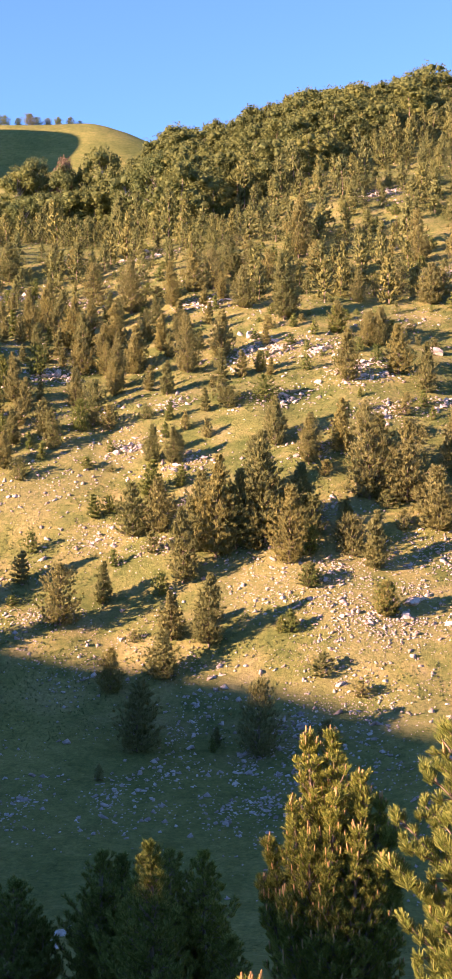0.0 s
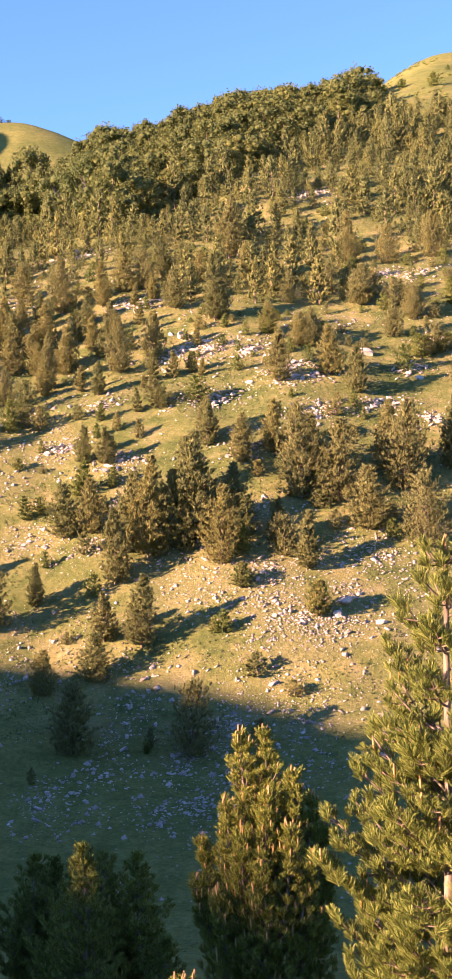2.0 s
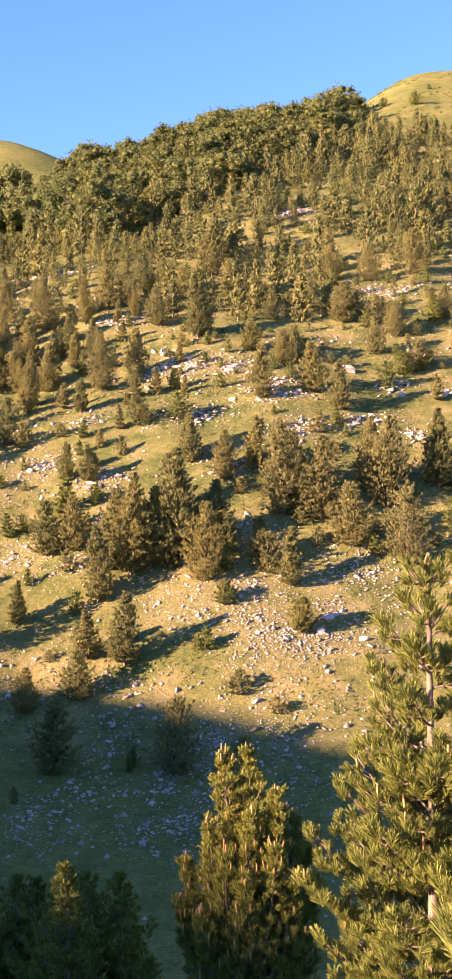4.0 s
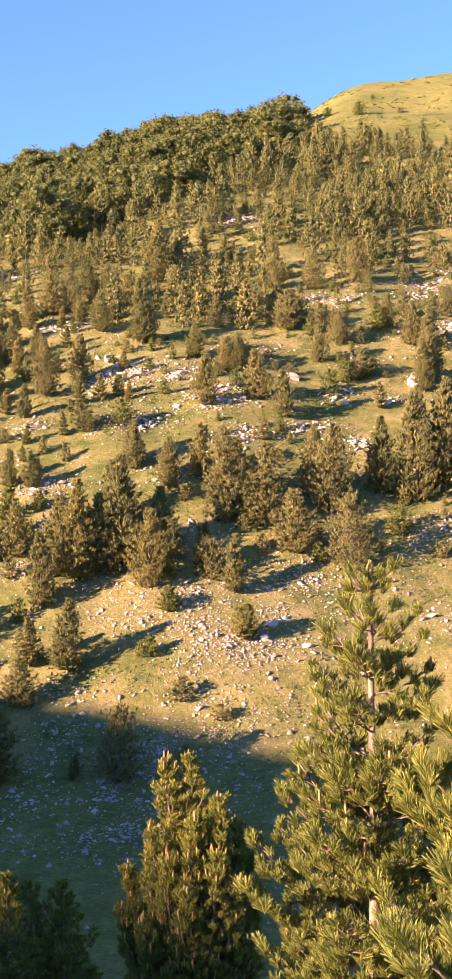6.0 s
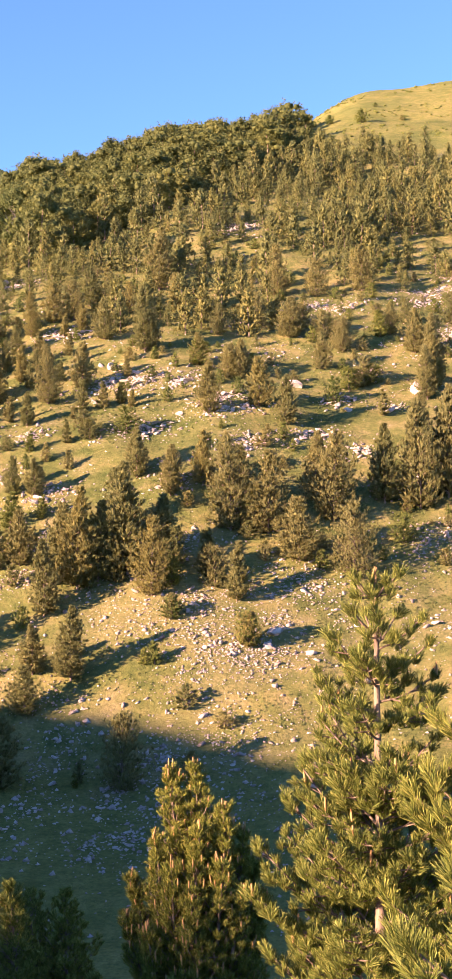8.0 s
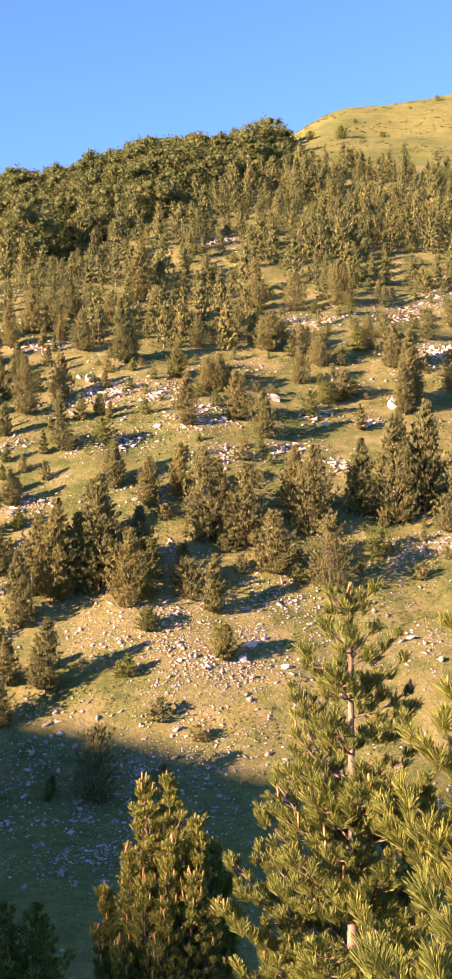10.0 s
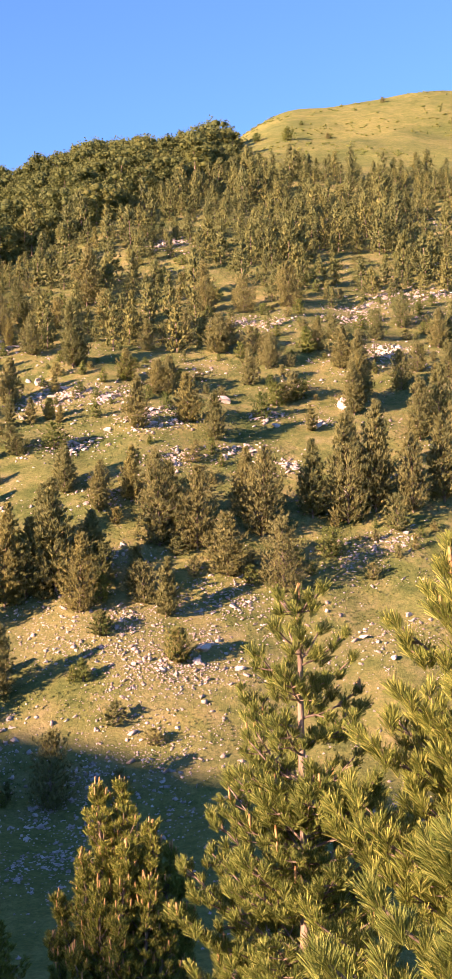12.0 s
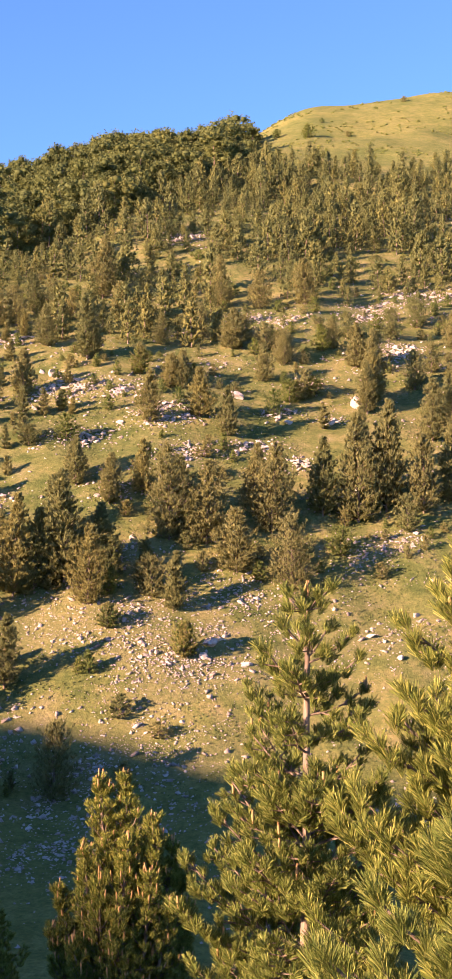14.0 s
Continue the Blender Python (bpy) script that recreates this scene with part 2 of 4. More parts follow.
LEFT_GROVE_TOP = (
    (-13.4, 193.2, 5.4, 4), (-7.5, 172.8, 9.4, 3.5), (-37, 190.4, 5.7, 4.6), (-46.8, 206.1, 5.4, 3.4), (-53.4, 203.4, 6.6, 4.4), (-10.7, 191.5, 4.7, 3.4),
    (-16.5, 193.7, 6.1, 4.2), (-46.8, 193.1, 3.2, 1.9), (-43.3, 206.5, 4, 3.6), (-9.9, 158.2, 2.6, 1.3), (-8.5, 156.8, 2.2, 1.1), (-9.6, 166.1, 2.8, 1.2),
    (-36.6, 154.2, 2.6, 1.1), (-25.5, 176.9, 4.3, 2.6), (-19.8, 148, 2.3, 1.3), (-26.7, 147.3, 2.9, 2.2), (-30, 147, 3.6, 2.9), (-18.4, 168, 2.5, 1.6),
    (-6.2, 170.8, 1.7, 1.2),
)
GROVE = (
    (-81.4, 319.9, 14, 11.5), (-61.4, 326.2, 18.1, 13.3), (-38.3, 262.9, 11.3, 10), (-78.3, 325.1, 16, 9.8), (-30.6, 245.8, 9.2, 7.7), (-70.1, 322.2, 14.1, 9.7),
    (-67.7, 327.5, 12.3, 8.6), (-46.2, 273, 10.9, 8.2), (-72.5, 312.9, 9.4, 9.4), (-57.4, 288, 9.3, 10.1), (-69.7, 279.3, 9.3, 8.7), (-62, 282.9, 9.5, 8.5),
    (-33.2, 247.3, 7.2, 6), (-71, 323.8, 16.1, 6.3),
)
HEAPS = (
    (-19, 181.2, 3.2), (-11.6, 165.4, 3.2), (-7.1, 164.4, 2.1), (-2.3, 163.2, 2.2), (3.4, 154.3, 2.3), (1.2, 156.6, 1.5),
    (5.1, 147.5, 1.9), (-6.5, 151.5, 3), (-23.9, 143.8, 1.8), (-16.7, 139.9, 1.8), (-21.8, 129.7, 1.9), (-18.6, 127.5, 1.6),
    (-19.9, 151.1, 1.5), (-31.7, 212, 2.7), (-50.6, 194.7, 3.2), (-11.3, 108.9, 2.1), (-12.9, 96.9, 2.2), (3.2, 117.2, 2.3),
    (-0.2, 119.2, 1.7), (8.9, 126.8, 2.5), (-3.6, 103.4, 1.2), (-16.5, 91.9, 1.3), (-22.6, 111.7, 2.2), (2.4, 106.4, 2.1),
)
HEAPS_ADDED = (
    (-36.6, 163.3, 2.5), (-3, 140.1, 1.8), (-2.1, 131.2, 2), (-41, 188.8, 2.5), (36.8, 180.7, 3.2), (35.6, 194.5, 2.6), (40.2, 256, 2.5), (7.8, 233.8, 3),
    (-28.1, 118.2, 2.2), (-6, 119.6, 2.4), (-0.2, 123.3, 1.8), (-25.1, 130, 2.2), (-7, 101.6, 1), (-3.2, 106.5, 1.8), (-7.6, 90.9, 1.5), (-5, 93, 1.2),
    (-22.6, 89.7, 1.5), (5.4, 116, 2.2), (27.5, 134.3, 2.5), (3.5, 159.3, 2), (-35.5, 215.6, 2.4),
)
HEAPS_EAST = HEAPS_ADDED + (
    (11.4, 125.5, 3.1), (7.5, 121.3, 1.4), (1.8, 116.2, 3.4), (23.9, 142.9, 2.8), (23.4, 132.1, 2.6), (13.6, 151.5, 2.2),
    (21.8, 168.7, 1.6), (-15.3, 132.7, 2.3), (17.5, 160.3, 1.6), (23.6, 159.1, 1.2), (28.5, 164.5, 1.6), (36.7, 199.8, 2.9),
    (44.4, 207.9, 3.6), (16, 190.3, 2.2), (21.4, 188.3, 2), (18.4, 148.8, 1.4), (25.2, 121.5, 2.4), (49.5, 207, 3),
)
BOULDERS = (
    (-11.9, 169.8, 1.2), (-13.3, 171, 0.7), (12, 163.5, 1), (-44.7, 209.4, 0.9), (-33.8, 215.1, 1.2), (-30.9, 208.7, 0.9),
    (-7.8, 96.5, 0.3), (-7.4, 101.1, 0.4), (5, 146.8, 0.9), (6.1, 117.8, 0.7), (1.8, 117.6, 0.5), (10, 117.3, 0.7),
    (-13.2, 139.4, 0.5), (12.4, 163.9, 0.8), (22.8, 165.8, 0.5), (17, 158.7, 0.8), (18.1, 157.7, 0.6), (23.5, 158.1, 0.9),
    (27.9, 163.2, 1.4), (6.6, 119.5, 0.8), (7.7, 120.3, 0.6), (22.2, 121.2, 0.5), (27, 123.9, 0.5), (24.3, 118.4, 0.5),
    (-14.2, 65.8, 0.6), (-13.9, 62, 0.5),
)


def value_noise(x, y, seed):
    xi, yi = np.floor(x).astype(np.int64), np.floor(y).astype(np.int64)
    fx, fy = x - xi, y - yi
    fx, fy = fx * fx * fx * (fx * (6 * fx - 15) + 10), fy * fy * fy * (fy * (6 * fy - 15) + 10)

    def h(a, b):
        v = (a * 374761393 + b * 668265263 + seed * 982451653) & 0xFFFFFFFF
        v = ((v ^ (v >> 13)) * 1274126177) & 0xFFFFFFFF
        v = v ^ (v >> 16)
        return (v & 0xFFFF) / 32767.5 - 1
    return (h(xi, yi) * (1 - fx) + h(xi + 1, yi) * fx) * (1 - fy) + (h(xi, yi + 1) * (1 - fx) + h(xi + 1, yi + 1) * fx) * fy


def fbm(x, y, seed, octaves=4, gain=0.5):
    out, a = 0, 1.0
    for k in range(octaves):
        out = out + a * value_noise(x * 2.03 ** k, y * 2.03 ** k, seed + 7 * k)
        a *= gain
    return out


def step(a, b, v):
    t = np.clip((v - a) / (b - a), 0, 1)
    return t * t * (3 - 2 * t)


DEPTH = np.array([-600, -40, 0, 15, 50, 70, 88, 105, 116, 128, 148, 172, 215, 262, 300, 340, 420, 480, 560, 900, 3000.0])
GULLY = np.array([2, 1, -1.7, -6.6, -18.5, -22.5, -21.2, -17.6, -12.0, -5.0, 9.0, 22, 42, 55, 66, 80, 112, 146, 148, 100, 60.0])
SADDLE = np.array([2, 1, -1.7, -6.6, -18.5, -22.5, -21.4, -18, -11.8, -4.0, 10.0, 24, 46, 65, 81, 95, 112, 133, 136, 100, 60.0])
FACE = np.array([2, 1, -1.7, -6.6, -18.5, -22.5, -21.4, -18, -11.3, -3.0, 10.8, 25, 47, 71.5, 89, 104, 115, 126, 130, 110, 60.0])
DOME = np.array([2, 1, -1.7, -6.6, -18.5, -22.5, -21.4, -18, -11.3, -3.0, 10.8, 25, 47, 72, 92, 111, 149, 156, 157, 130, 60.0])
COLUMNS = (-0.20, -0.11, 0.0, 0.14)


def curve(knots, y):
    i = np.clip(np.searchsorted(DEPTH, y, side="right") - 1, 0, len(DEPTH) - 2)
    d = np.diff(knots) / np.diff(DEPTH)
    tan = np.empty_like(knots)
    tan[1:-1] = np.where(d[1:] * d[:-1] > 0, 2 * d[1:] * d[:-1] / (d[1:] + d[:-1] + 1e-9), 0.5 * (d[1:] + d[:-1]) * 0.5)
    tan[0], tan[-1] = d[0], d[-1]
    w = DEPTH[i + 1] - DEPTH[i]
    t = np.clip((y - DEPTH[i]) / w, 0, 1)
    return ((1 + 2 * t) * (1 - t) ** 2 * knots[i] + t * (1 - t) ** 2 * w * tan[i] + t * t * (3 - 2 * t) * knots[i + 1] + t * t * (t - 1) * w * tan[i + 1])


def height(x, y):
    """Height of the ground at x, y (arrays)."""
    x, y = np.asarray(x, float), np.asarray(y, float)
    u = x / np.maximum(y, 25.0)
    zs = [curve(k, y) for k in (GULLY, SADDLE, FACE, DOME)]
    z = zs[0]
    for a, b, zz in zip(COLUMNS, COLUMNS[1:], zs[1:]):
        z = z + (zz - z) * step(a, b, u) if a != COLUMNS[0] else zs[0] + (zz - zs[0]) * step(a, b, u)
    z = z + 58 * np.exp(-((x + 192) / 34) ** 2 - ((y - 398) / 48) ** 2)
    z = z + 7 * step(0.14, 0.26, u) * step(320, 420, y)
    rough = step(75, 110, y) * (1 - 0.6 * step(320, 420, y))
    z = z + rough * (1.3 * fbm(x / 24 + 3.1, y / 24, 11, 3) + 0.24 * (1 - 0.9 * step(300, 390, y)) * fbm(x / 5.0, y / 5.0, 23, 3))
    z = z + 0.12 * fbm(x / 6, y / 6, 31, 3) * (1 - rough)
    # the ridge towards the sun, whose shade fills the valley
    s = -(x * SUN_TO.x + y * SUN_TO.y)
    q = x * SUN_TO.y - y * SUN_TO.x
    top = np.interp(q, RIDGE_ALONG, RIDGE_TOP) + 0.5 * fbm(q / 9, q * 0 + 0.5, 5, 3)
    ridge = (top + 30) * np.exp(-((s + 150) / 48.0) ** 2) - 30
    return np.maximum(z, ridge)


RIDGE_ALONG = (-200, 6, 13, 15.5, 18, 20.5, 23, 45, 80, 98, 110, 150, 400)
RIDGE_TOP = (33, 33.0, 33.1, 33.3, 31.5, 31.5, 33.6, 32.6, 33.1, 32.4, 31.1, 33.6, 34)


def ground_at(x, y):
    return float(height(np.array([x]), np.array([y]))[0])


def stony(x, y):
    """Where the meadow gives way to stones: bands that climb across the slope."""
    a, b = x * 0.93 + y * 0.36, -x * 0.36 + y * 0.93
    v = 0.27 + 0.52 * fbm(a / 19, b / 6.5, 41, 4, 0.6) + 0.18 * fbm(x / 40, y / 40, 47, 2)
    v = v - 0.20 * (1 - step(100, 116, y)) - 0.35 * step(230, 300, y) + 0.07 * step(124, 134, y)
    for hx, hy, r in HEAPS + HEAPS_EAST:
        dx, dy = x - hx, y - hy
        v = v + 0.50 * np.exp(-((dx * 0.96 + dy * 0.28) / (1.5 * r)) ** 2 - ((dy * 0.96 - dx * 0.28) / (0.9 * r)) ** 2)
    return np.clip(v, 0, 1)


def link_mesh(name, verts, faces, mat, parent=None, smooth=False):
    me = bpy.data.meshes.new(name)
    if isinstance(faces, np.ndarray):
        k = faces.shape[1]
        me.vertices.add(len(verts))
        me.vertices.foreach_set("co", np.ascontiguousarray(verts, dtype=np.float32).ravel())
        me.loops.add(faces.size)
        me.loops.foreach_set("vertex_index", np.ascontiguousarray(faces, dtype=np.int32).ravel())
        me.polygons.add(len(faces))
        me.polygons.foreach_set("loop_start", np.arange(0, faces.size, k, dtype=np.int32))
        me.polygons.foreach_set("loop_total", np.full(len(faces), k, dtype=np.int32))
        me.update(calc_edges=True)
    else:
        me.from_pydata(verts, [], faces)
    me.materials.append(mat)
    if smooth:
        me.polygons.foreach_set("use_smooth", [True] * len(me.polygons))
    ob = new(name, me)
    ob.parent = parent
    return ob


def spread(*parts):
    return np.unique(np.concatenate([np.arange(a, b, d) for a, b, d in parts]).round(3))


def build_ground():
    xs = spread((-3000, -400, 200), (-400, -160, 14), (-160, -72, 2.0), (-72, 72, 1.0), (72, 125, 2.0), (125, 400, 14), (400, 3001, 200))
    ys = spread((-600, -110, 20), (-110, -40, 2), (-40, 60, 2), (60, 78, 1.0), (78, 180, 0.9), (180, 330, 2.2), (330, 600, 5), (600, 3001, 120))
    gx, gy = np.meshgrid(xs, ys)
    z = height(gx, gy)
    verts = np.stack([gx.ravel(), gy.ravel(), z.ravel()], 1)
    i = np.arange(len(xs) * len(ys)).reshape(len(ys), len(xs))
    faces = np.stack([i[:-1, :-1].ravel(), i[:-1, 1:].ravel(), i[1:, 1:].ravel(), i[1:, :-1].ravel()], 1)
    ob = link_mesh("ground", verts, faces, GROUND, smooth=True)
    at = ob.data.attributes.new("stony", "FLOAT", "POINT")
    at.data.foreach_set("value", stony(gx, gy).ravel().astype(np.float32))
    # green grass: valley floor (toned for its shade), far hills, left hollow
    at = ob.data.attributes.new("green_and_shade", "FLOAT", "POINT")
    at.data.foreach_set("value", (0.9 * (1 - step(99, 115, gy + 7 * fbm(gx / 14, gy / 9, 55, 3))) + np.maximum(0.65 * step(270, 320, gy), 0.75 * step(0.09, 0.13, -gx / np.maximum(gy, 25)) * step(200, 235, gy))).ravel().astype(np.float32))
    tagged(ob, "steep mountainside meadow of dry yellow-green grass and pale scree", "hillside", kind="structure")


build_ground()


# ---------------------------------------------------------------- trees
def unit(v):
    return v / (np.linalg.norm(v, axis=-1, keepdims=True) + 1e-9)


def blades(rng, centre, way, count, length, width, open_=1.05, face=None):
    """Sprays of narrow needle triangles: count round each centre, fanned about its way, their flats turned to face."""
    c = np.repeat(centre, count, 0)
    w = np.repeat(way, count, 0)
    r = rng.normal(size=c.shape)
    d = unit(w + open_ * unit(r) * rng.uniform(0.3, 1.0, (len(c), 1)))
    ln = length * rng.uniform(0.7, 1.2, (len(c), 1))
    flat = rng.normal(size=c.shape)
    if face is not None:
        flat = flat * 0.5 + np.repeat(face, count, 0)
    side = unit(np.cross(d, flat)) * width * 0.5
    base = c + d * ln * 0.08
    v = np.stack([base - side, base + side, c + d * ln], 1).reshape(-1, 3)
    return v, np.arange(len(v)).reshape(-1, 3)


def brushes(rng, centre, way, length, width, sides=3, loose=1):
    """Plump upturned tufts of needles: one ragged spindle on each centre, along its way, and a few loose needles."""
    n, k = len(centre), sides
    way = unit(way + 0.25 * rng.normal(size=way.shape))
    a = unit(np.cross(way, rng.normal(size=way.shape)))
    b = np.cross(way, a)
    ln = length * rng.uniform(0.6, 1.4, (n, 1))
    v = np.empty((n, k + 2, 3))
    v[:, 0] = centre - way * ln * 0.3
    v[:, k + 1] = centre + way * ln * 0.7 + rng.normal(0, 0.12, (n, 3)) * ln
    for j in range(k):
        g = 2 * math.pi * j / k
        r = width * 0.5 * rng.uniform(0.55, 1.5, (n, 1))
        v[:, 1 + j] = centre + (a * math.cos(g) + b * math.sin(g)) * r + way * ln * rng.uniform(-0.1, 0.5, (n, 1))
    one = np.array([(0, 1 + (j + 1) % k, 1 + j) for j in range(k)] + [(k + 1, 1 + j, 1 + (j + 1) % k) for j in range(k)])
    f = (one[None] + (k + 2) * np.arange(n)[:, None, None]).reshape(-1, 3)
    pieces = [(v.reshape(-1, 3), f)]
    if loose:
        pieces.append(blades(rng, centre, way, loose, length * 0.8, width * 0.32, 1.2))
    return stack(pieces)


def stack(pieces):
    v, f, o = [], [], 0
    for p, q in pieces:
        v.append(p)
        f.append(q + o)
        o += len(p)
    return np.concatenate(v), np.concatenate(f)


def tube(path, radii, sides=6):
    """A tapered limb along a path."""
    path = np.asarray(path, float)
    v, f = [], []
    for k, p in enumerate(path):
        t = unit(path[min(k + 1, len(path) - 1)] - path[max(k - 1, 0)])
        a = unit(np.cross(t, (0.31, 0.95, 0.05)))
        b = np.cross(t, a)
        for j in range(sides):
            g = 2 * math.pi * j / sides
            v.append(p + radii[k] * (a * math.cos(g) + b * math.sin(g)))
    for k in range(len(path) - 1):
        for j in range(sides):
            f.append((k * sides + j, k * sides + (j + 1) % sides, (k + 1) * sides + (j + 1) % sides, (k + 1) * sides + j))
    return np.array(v), np.array(f)


def pine_parts(seed, h, spread_=0.25, tufts=300, length=0.5, width=0.24, bare=0.10, lean=0.0, full=0.75, core=1.0, sprays=8):
    """Trunk and crown of a mountain pine h metres high: whorls of branches that turn up at their ends."""
    rng = np.random.default_rng(seed)
    n = 9
    k = np.linspace(0, 1, n)
    wob = np.cumsum(rng.normal(0, 0.012 * h, (n, 2)), 0) * k[:, None]
    path = np.c_[wob[:, 0] + lean * h * k ** 1.5, wob[:, 1], k * h * 0.97 - 0.25 * (k == 0)]
    wood = [tube(path, 0.012 * h * (1 - k) ** 0.8 + 0.010, 6)]
    zb, cen, way = bare * h, [], []
    total = 0
    whorls = max(6, int(h / 0.38))
    lop = rng.uniform(0.75, 1.2, 8)
    for wz in np.linspace(zb, h * 0.97, whorls):
        t = (wz - zb) / (h - zb)
        prof = spread_ * h * (1 - t) ** full * (0.62 + 0.38 * math.sin(min(1.0, t * 3.2) * math.pi / 2))
        nb = max(3, int(round(7 - 3 * t)))
        a0 = rng.uniform(0, 7)
        for b in range(nb):
            az = a0 + 2 * math.pi * b / nb + rng.normal(0, 0.25)
            ln = prof * rng.uniform(0.6, 1.18) * lop[int(az / (2 * math.pi) * 8) % 8] + 0.10
            rise = 0.05 + 0.85 * t + rng.normal(0, 0.12)
            out = np.array([math.cos(az), math.sin(az), 0])
            o = np.array([np.interp(wz, path[:, 2], path[:, 0]), np.interp(wz, path[:, 2], path[:, 1]), wz])
            pts = [o + out * ln * s + np.array([0, 0, ln * (rise * s * 0.45 + 0.40 * s * s)]) for s in (0, 0.9)]
            if ln > 0.35:
                wood.append(tube(pts, (0.010 * h * (1 - t) * 0.5 + 0.008, 0.006), 3))
            m = max(2, int(tufts / (whorls * 5.2) * (0.5 + ln / (spread_ * h))))
            s = rng.uniform(0.15, 1.05, m) ** 0.75
            side = np.array([-math.sin(az), math.cos(az), 0])
            for q in s:
                p = o + out * ln * q + np.array([0, 0, ln * (rise * q * 0.45 + 0.40 * q * q)])
                p = p + side * rng.normal(0, 0.16 * ln) * (0.4 + q) + np.array([0, 0, rng.normal(0.03, 0.06 * ln + 0.03)])
                cen.append(p)
                way.append(unit(out * (0.55 - 0.3 * t) + side * rng.normal(0, 0.25) + np.array([0, 0, 0.75 + 0.5 * t])))
    for j in range(5):
        cen.append(path[-1] + np.array([0, 0, -0.09 * h * j / 5]))
        way.append(np.array([rng.normal(0, 0.2), rng.normal(0, 0.2), 1.0]))
    cen = np.array(cen)
    axis = np.stack([np.interp(cen[:, 2], path[:, 2], path[:, 0]), np.interp(cen[:, 2], path[:, 2], path[:, 1]), cen[:, 2] - 0.06 * h], 1)
    crown = blades(rng, cen, unit(np.array(way)), sprays, length, width, 0.85, unit(cen - axis))
    # the close, shaded inside of the crown
    m = int((30 + 10 * h) * core)
    t = rng.uniform(0, 0.93, m) ** 0.85
    a = rng.uniform(0, 6.3, m)
    r = spread_ * h * (1 - t) ** full * (0.62 + 0.38 * np.sin(np.minimum(1, t * 3.2) * math.pi / 2)) * rng.uniform(0.05, 0.55, m)
    out = np.stack([np.cos(a), np.sin(a), 0 * a], 1)
    z = zb + (h - zb) * t
    inside = np.stack([np.interp(z, path[:, 2], path[:, 0]), np.interp(z, path[:, 2], path[:, 1]), z + 0.35 * r], 1) + out * r[:, None]
    inner = brushes(rng, inside, unit(out * 0.5 + np.array([0, 0, 0.8])), 1.5 * length, 2.8 * width)
    crown = stack([crown, inner])
    return stack(wood), crown


def tree(name, trunk, crown, bark, leaf):
    ob = new(name)
    link_mesh("trunk", *trunk, bark, ob, smooth=True)
    link_mesh("crown", *crown, leaf, ob)
    return ob


LUMP = bmesh.new()
bmesh.ops.create_icosphere(LUMP, subdivisions=1, radius=1)
LUMP_V = np.array([p.co[:] for p in LUMP.verts])
LUMP_F = np.array([[p.index for p in q.verts] for q in LUMP.faces])
LUMP.free()


def beech_parts(seed, h, leaves=700, size=0.45, spread_=0.36, low=0.06):
    rng = np.random.default_rng(seed)
    k = np.linspace(0, 1, 6)
    path = np.c_[np.cumsum(rng.normal(0, 0.015 * h, 6)) * k, np.cumsum(rng.normal(0, 0.015 * h, 6)) * k, k * h * 0.8 - 0.3 * (k == 0)]
    wood = [tube(path, 0.02 * h * (1 - k) + 0.03, 6)]
    clumps = []
    for j in range(40):
        t = rng.uniform(low, 0.98)
        az = rng.uniform(0, 6.3)
        r = spread_ * h * math.sqrt(max(0.03, 1 - ((t - 0.45) / 0.62) ** 2)) * rng.uniform(0.45, 0.9)
        p = np.array([math.cos(az) * r, math.sin(az) * r, t * h * 0.92])
        o = np.array([0, 0, max(0.1 * h, p[2] - r * 0.8)])
        wood.append(tube([o, (o + p) / 2 + (0, 0, 0.04 * h), p], (0.008 * h, 0.005 * h, 0.02), 4))
        clumps.append((p, spread_ * h * rng.uniform(0.20, 0.36)))
    clumps.append((np.array([0, 0, h * 0.86]), spread_ * h * 0.5))
    cen, way = [], []
    for p, r in clumps:
        m = leaves // len(clumps)
        d = unit(rng.normal(size=(m, 3)))
        cen.append(p + d * r * rng.uniform(0.65, 1.18, (m, 1)) * np.array([1, 1, 0.9]))
        way.append(d)
    c, w = np.concatenate(cen), np.concatenate(way)
    lumps = [(p + LUMP_V * rng.uniform(0.72, 1.08, (len(LUMP_V), 1)) * r * 0.62 * np.array([1, 1, 0.8]), LUMP_F) for p, r in clumps]
    nrm = unit(w + 0.75 * rng.normal(size=w.shape))
    a = unit(np.cross(nrm, rng.normal(size=w.shape)))
    b = np.cross(nrm, a)
    s = size * rng.uniform(0.5, 1.1, (len(c), 1))
    v = np.stack([c - a * s * 0.5 - b * s * 0.3, c + a * s * 0.5 - b * s * 0.3, c + b * s * 0.55], 1).reshape(-1, 3)
    tri = np.arange(len(v)).reshape(-1, 3)
    return stack(wood), stack(lumps + [(v, tri)])


# ---------------------------------------------------------------- stones
BLOCK_V = np.array([(x, y, z) for x in (-1, 1) for y in (-1, 1) for z in (-1, 1)], float) * 0.62
BLOCK_F = np.array([(0, 1, 3), (0, 3, 2), (4, 6, 7), (4, 7, 5), (0, 4, 5), (0, 5, 1), (2, 3, 7), (2, 7, 6), (0, 2, 6), (0, 6, 4), (1, 5, 7), (1, 7, 3)])


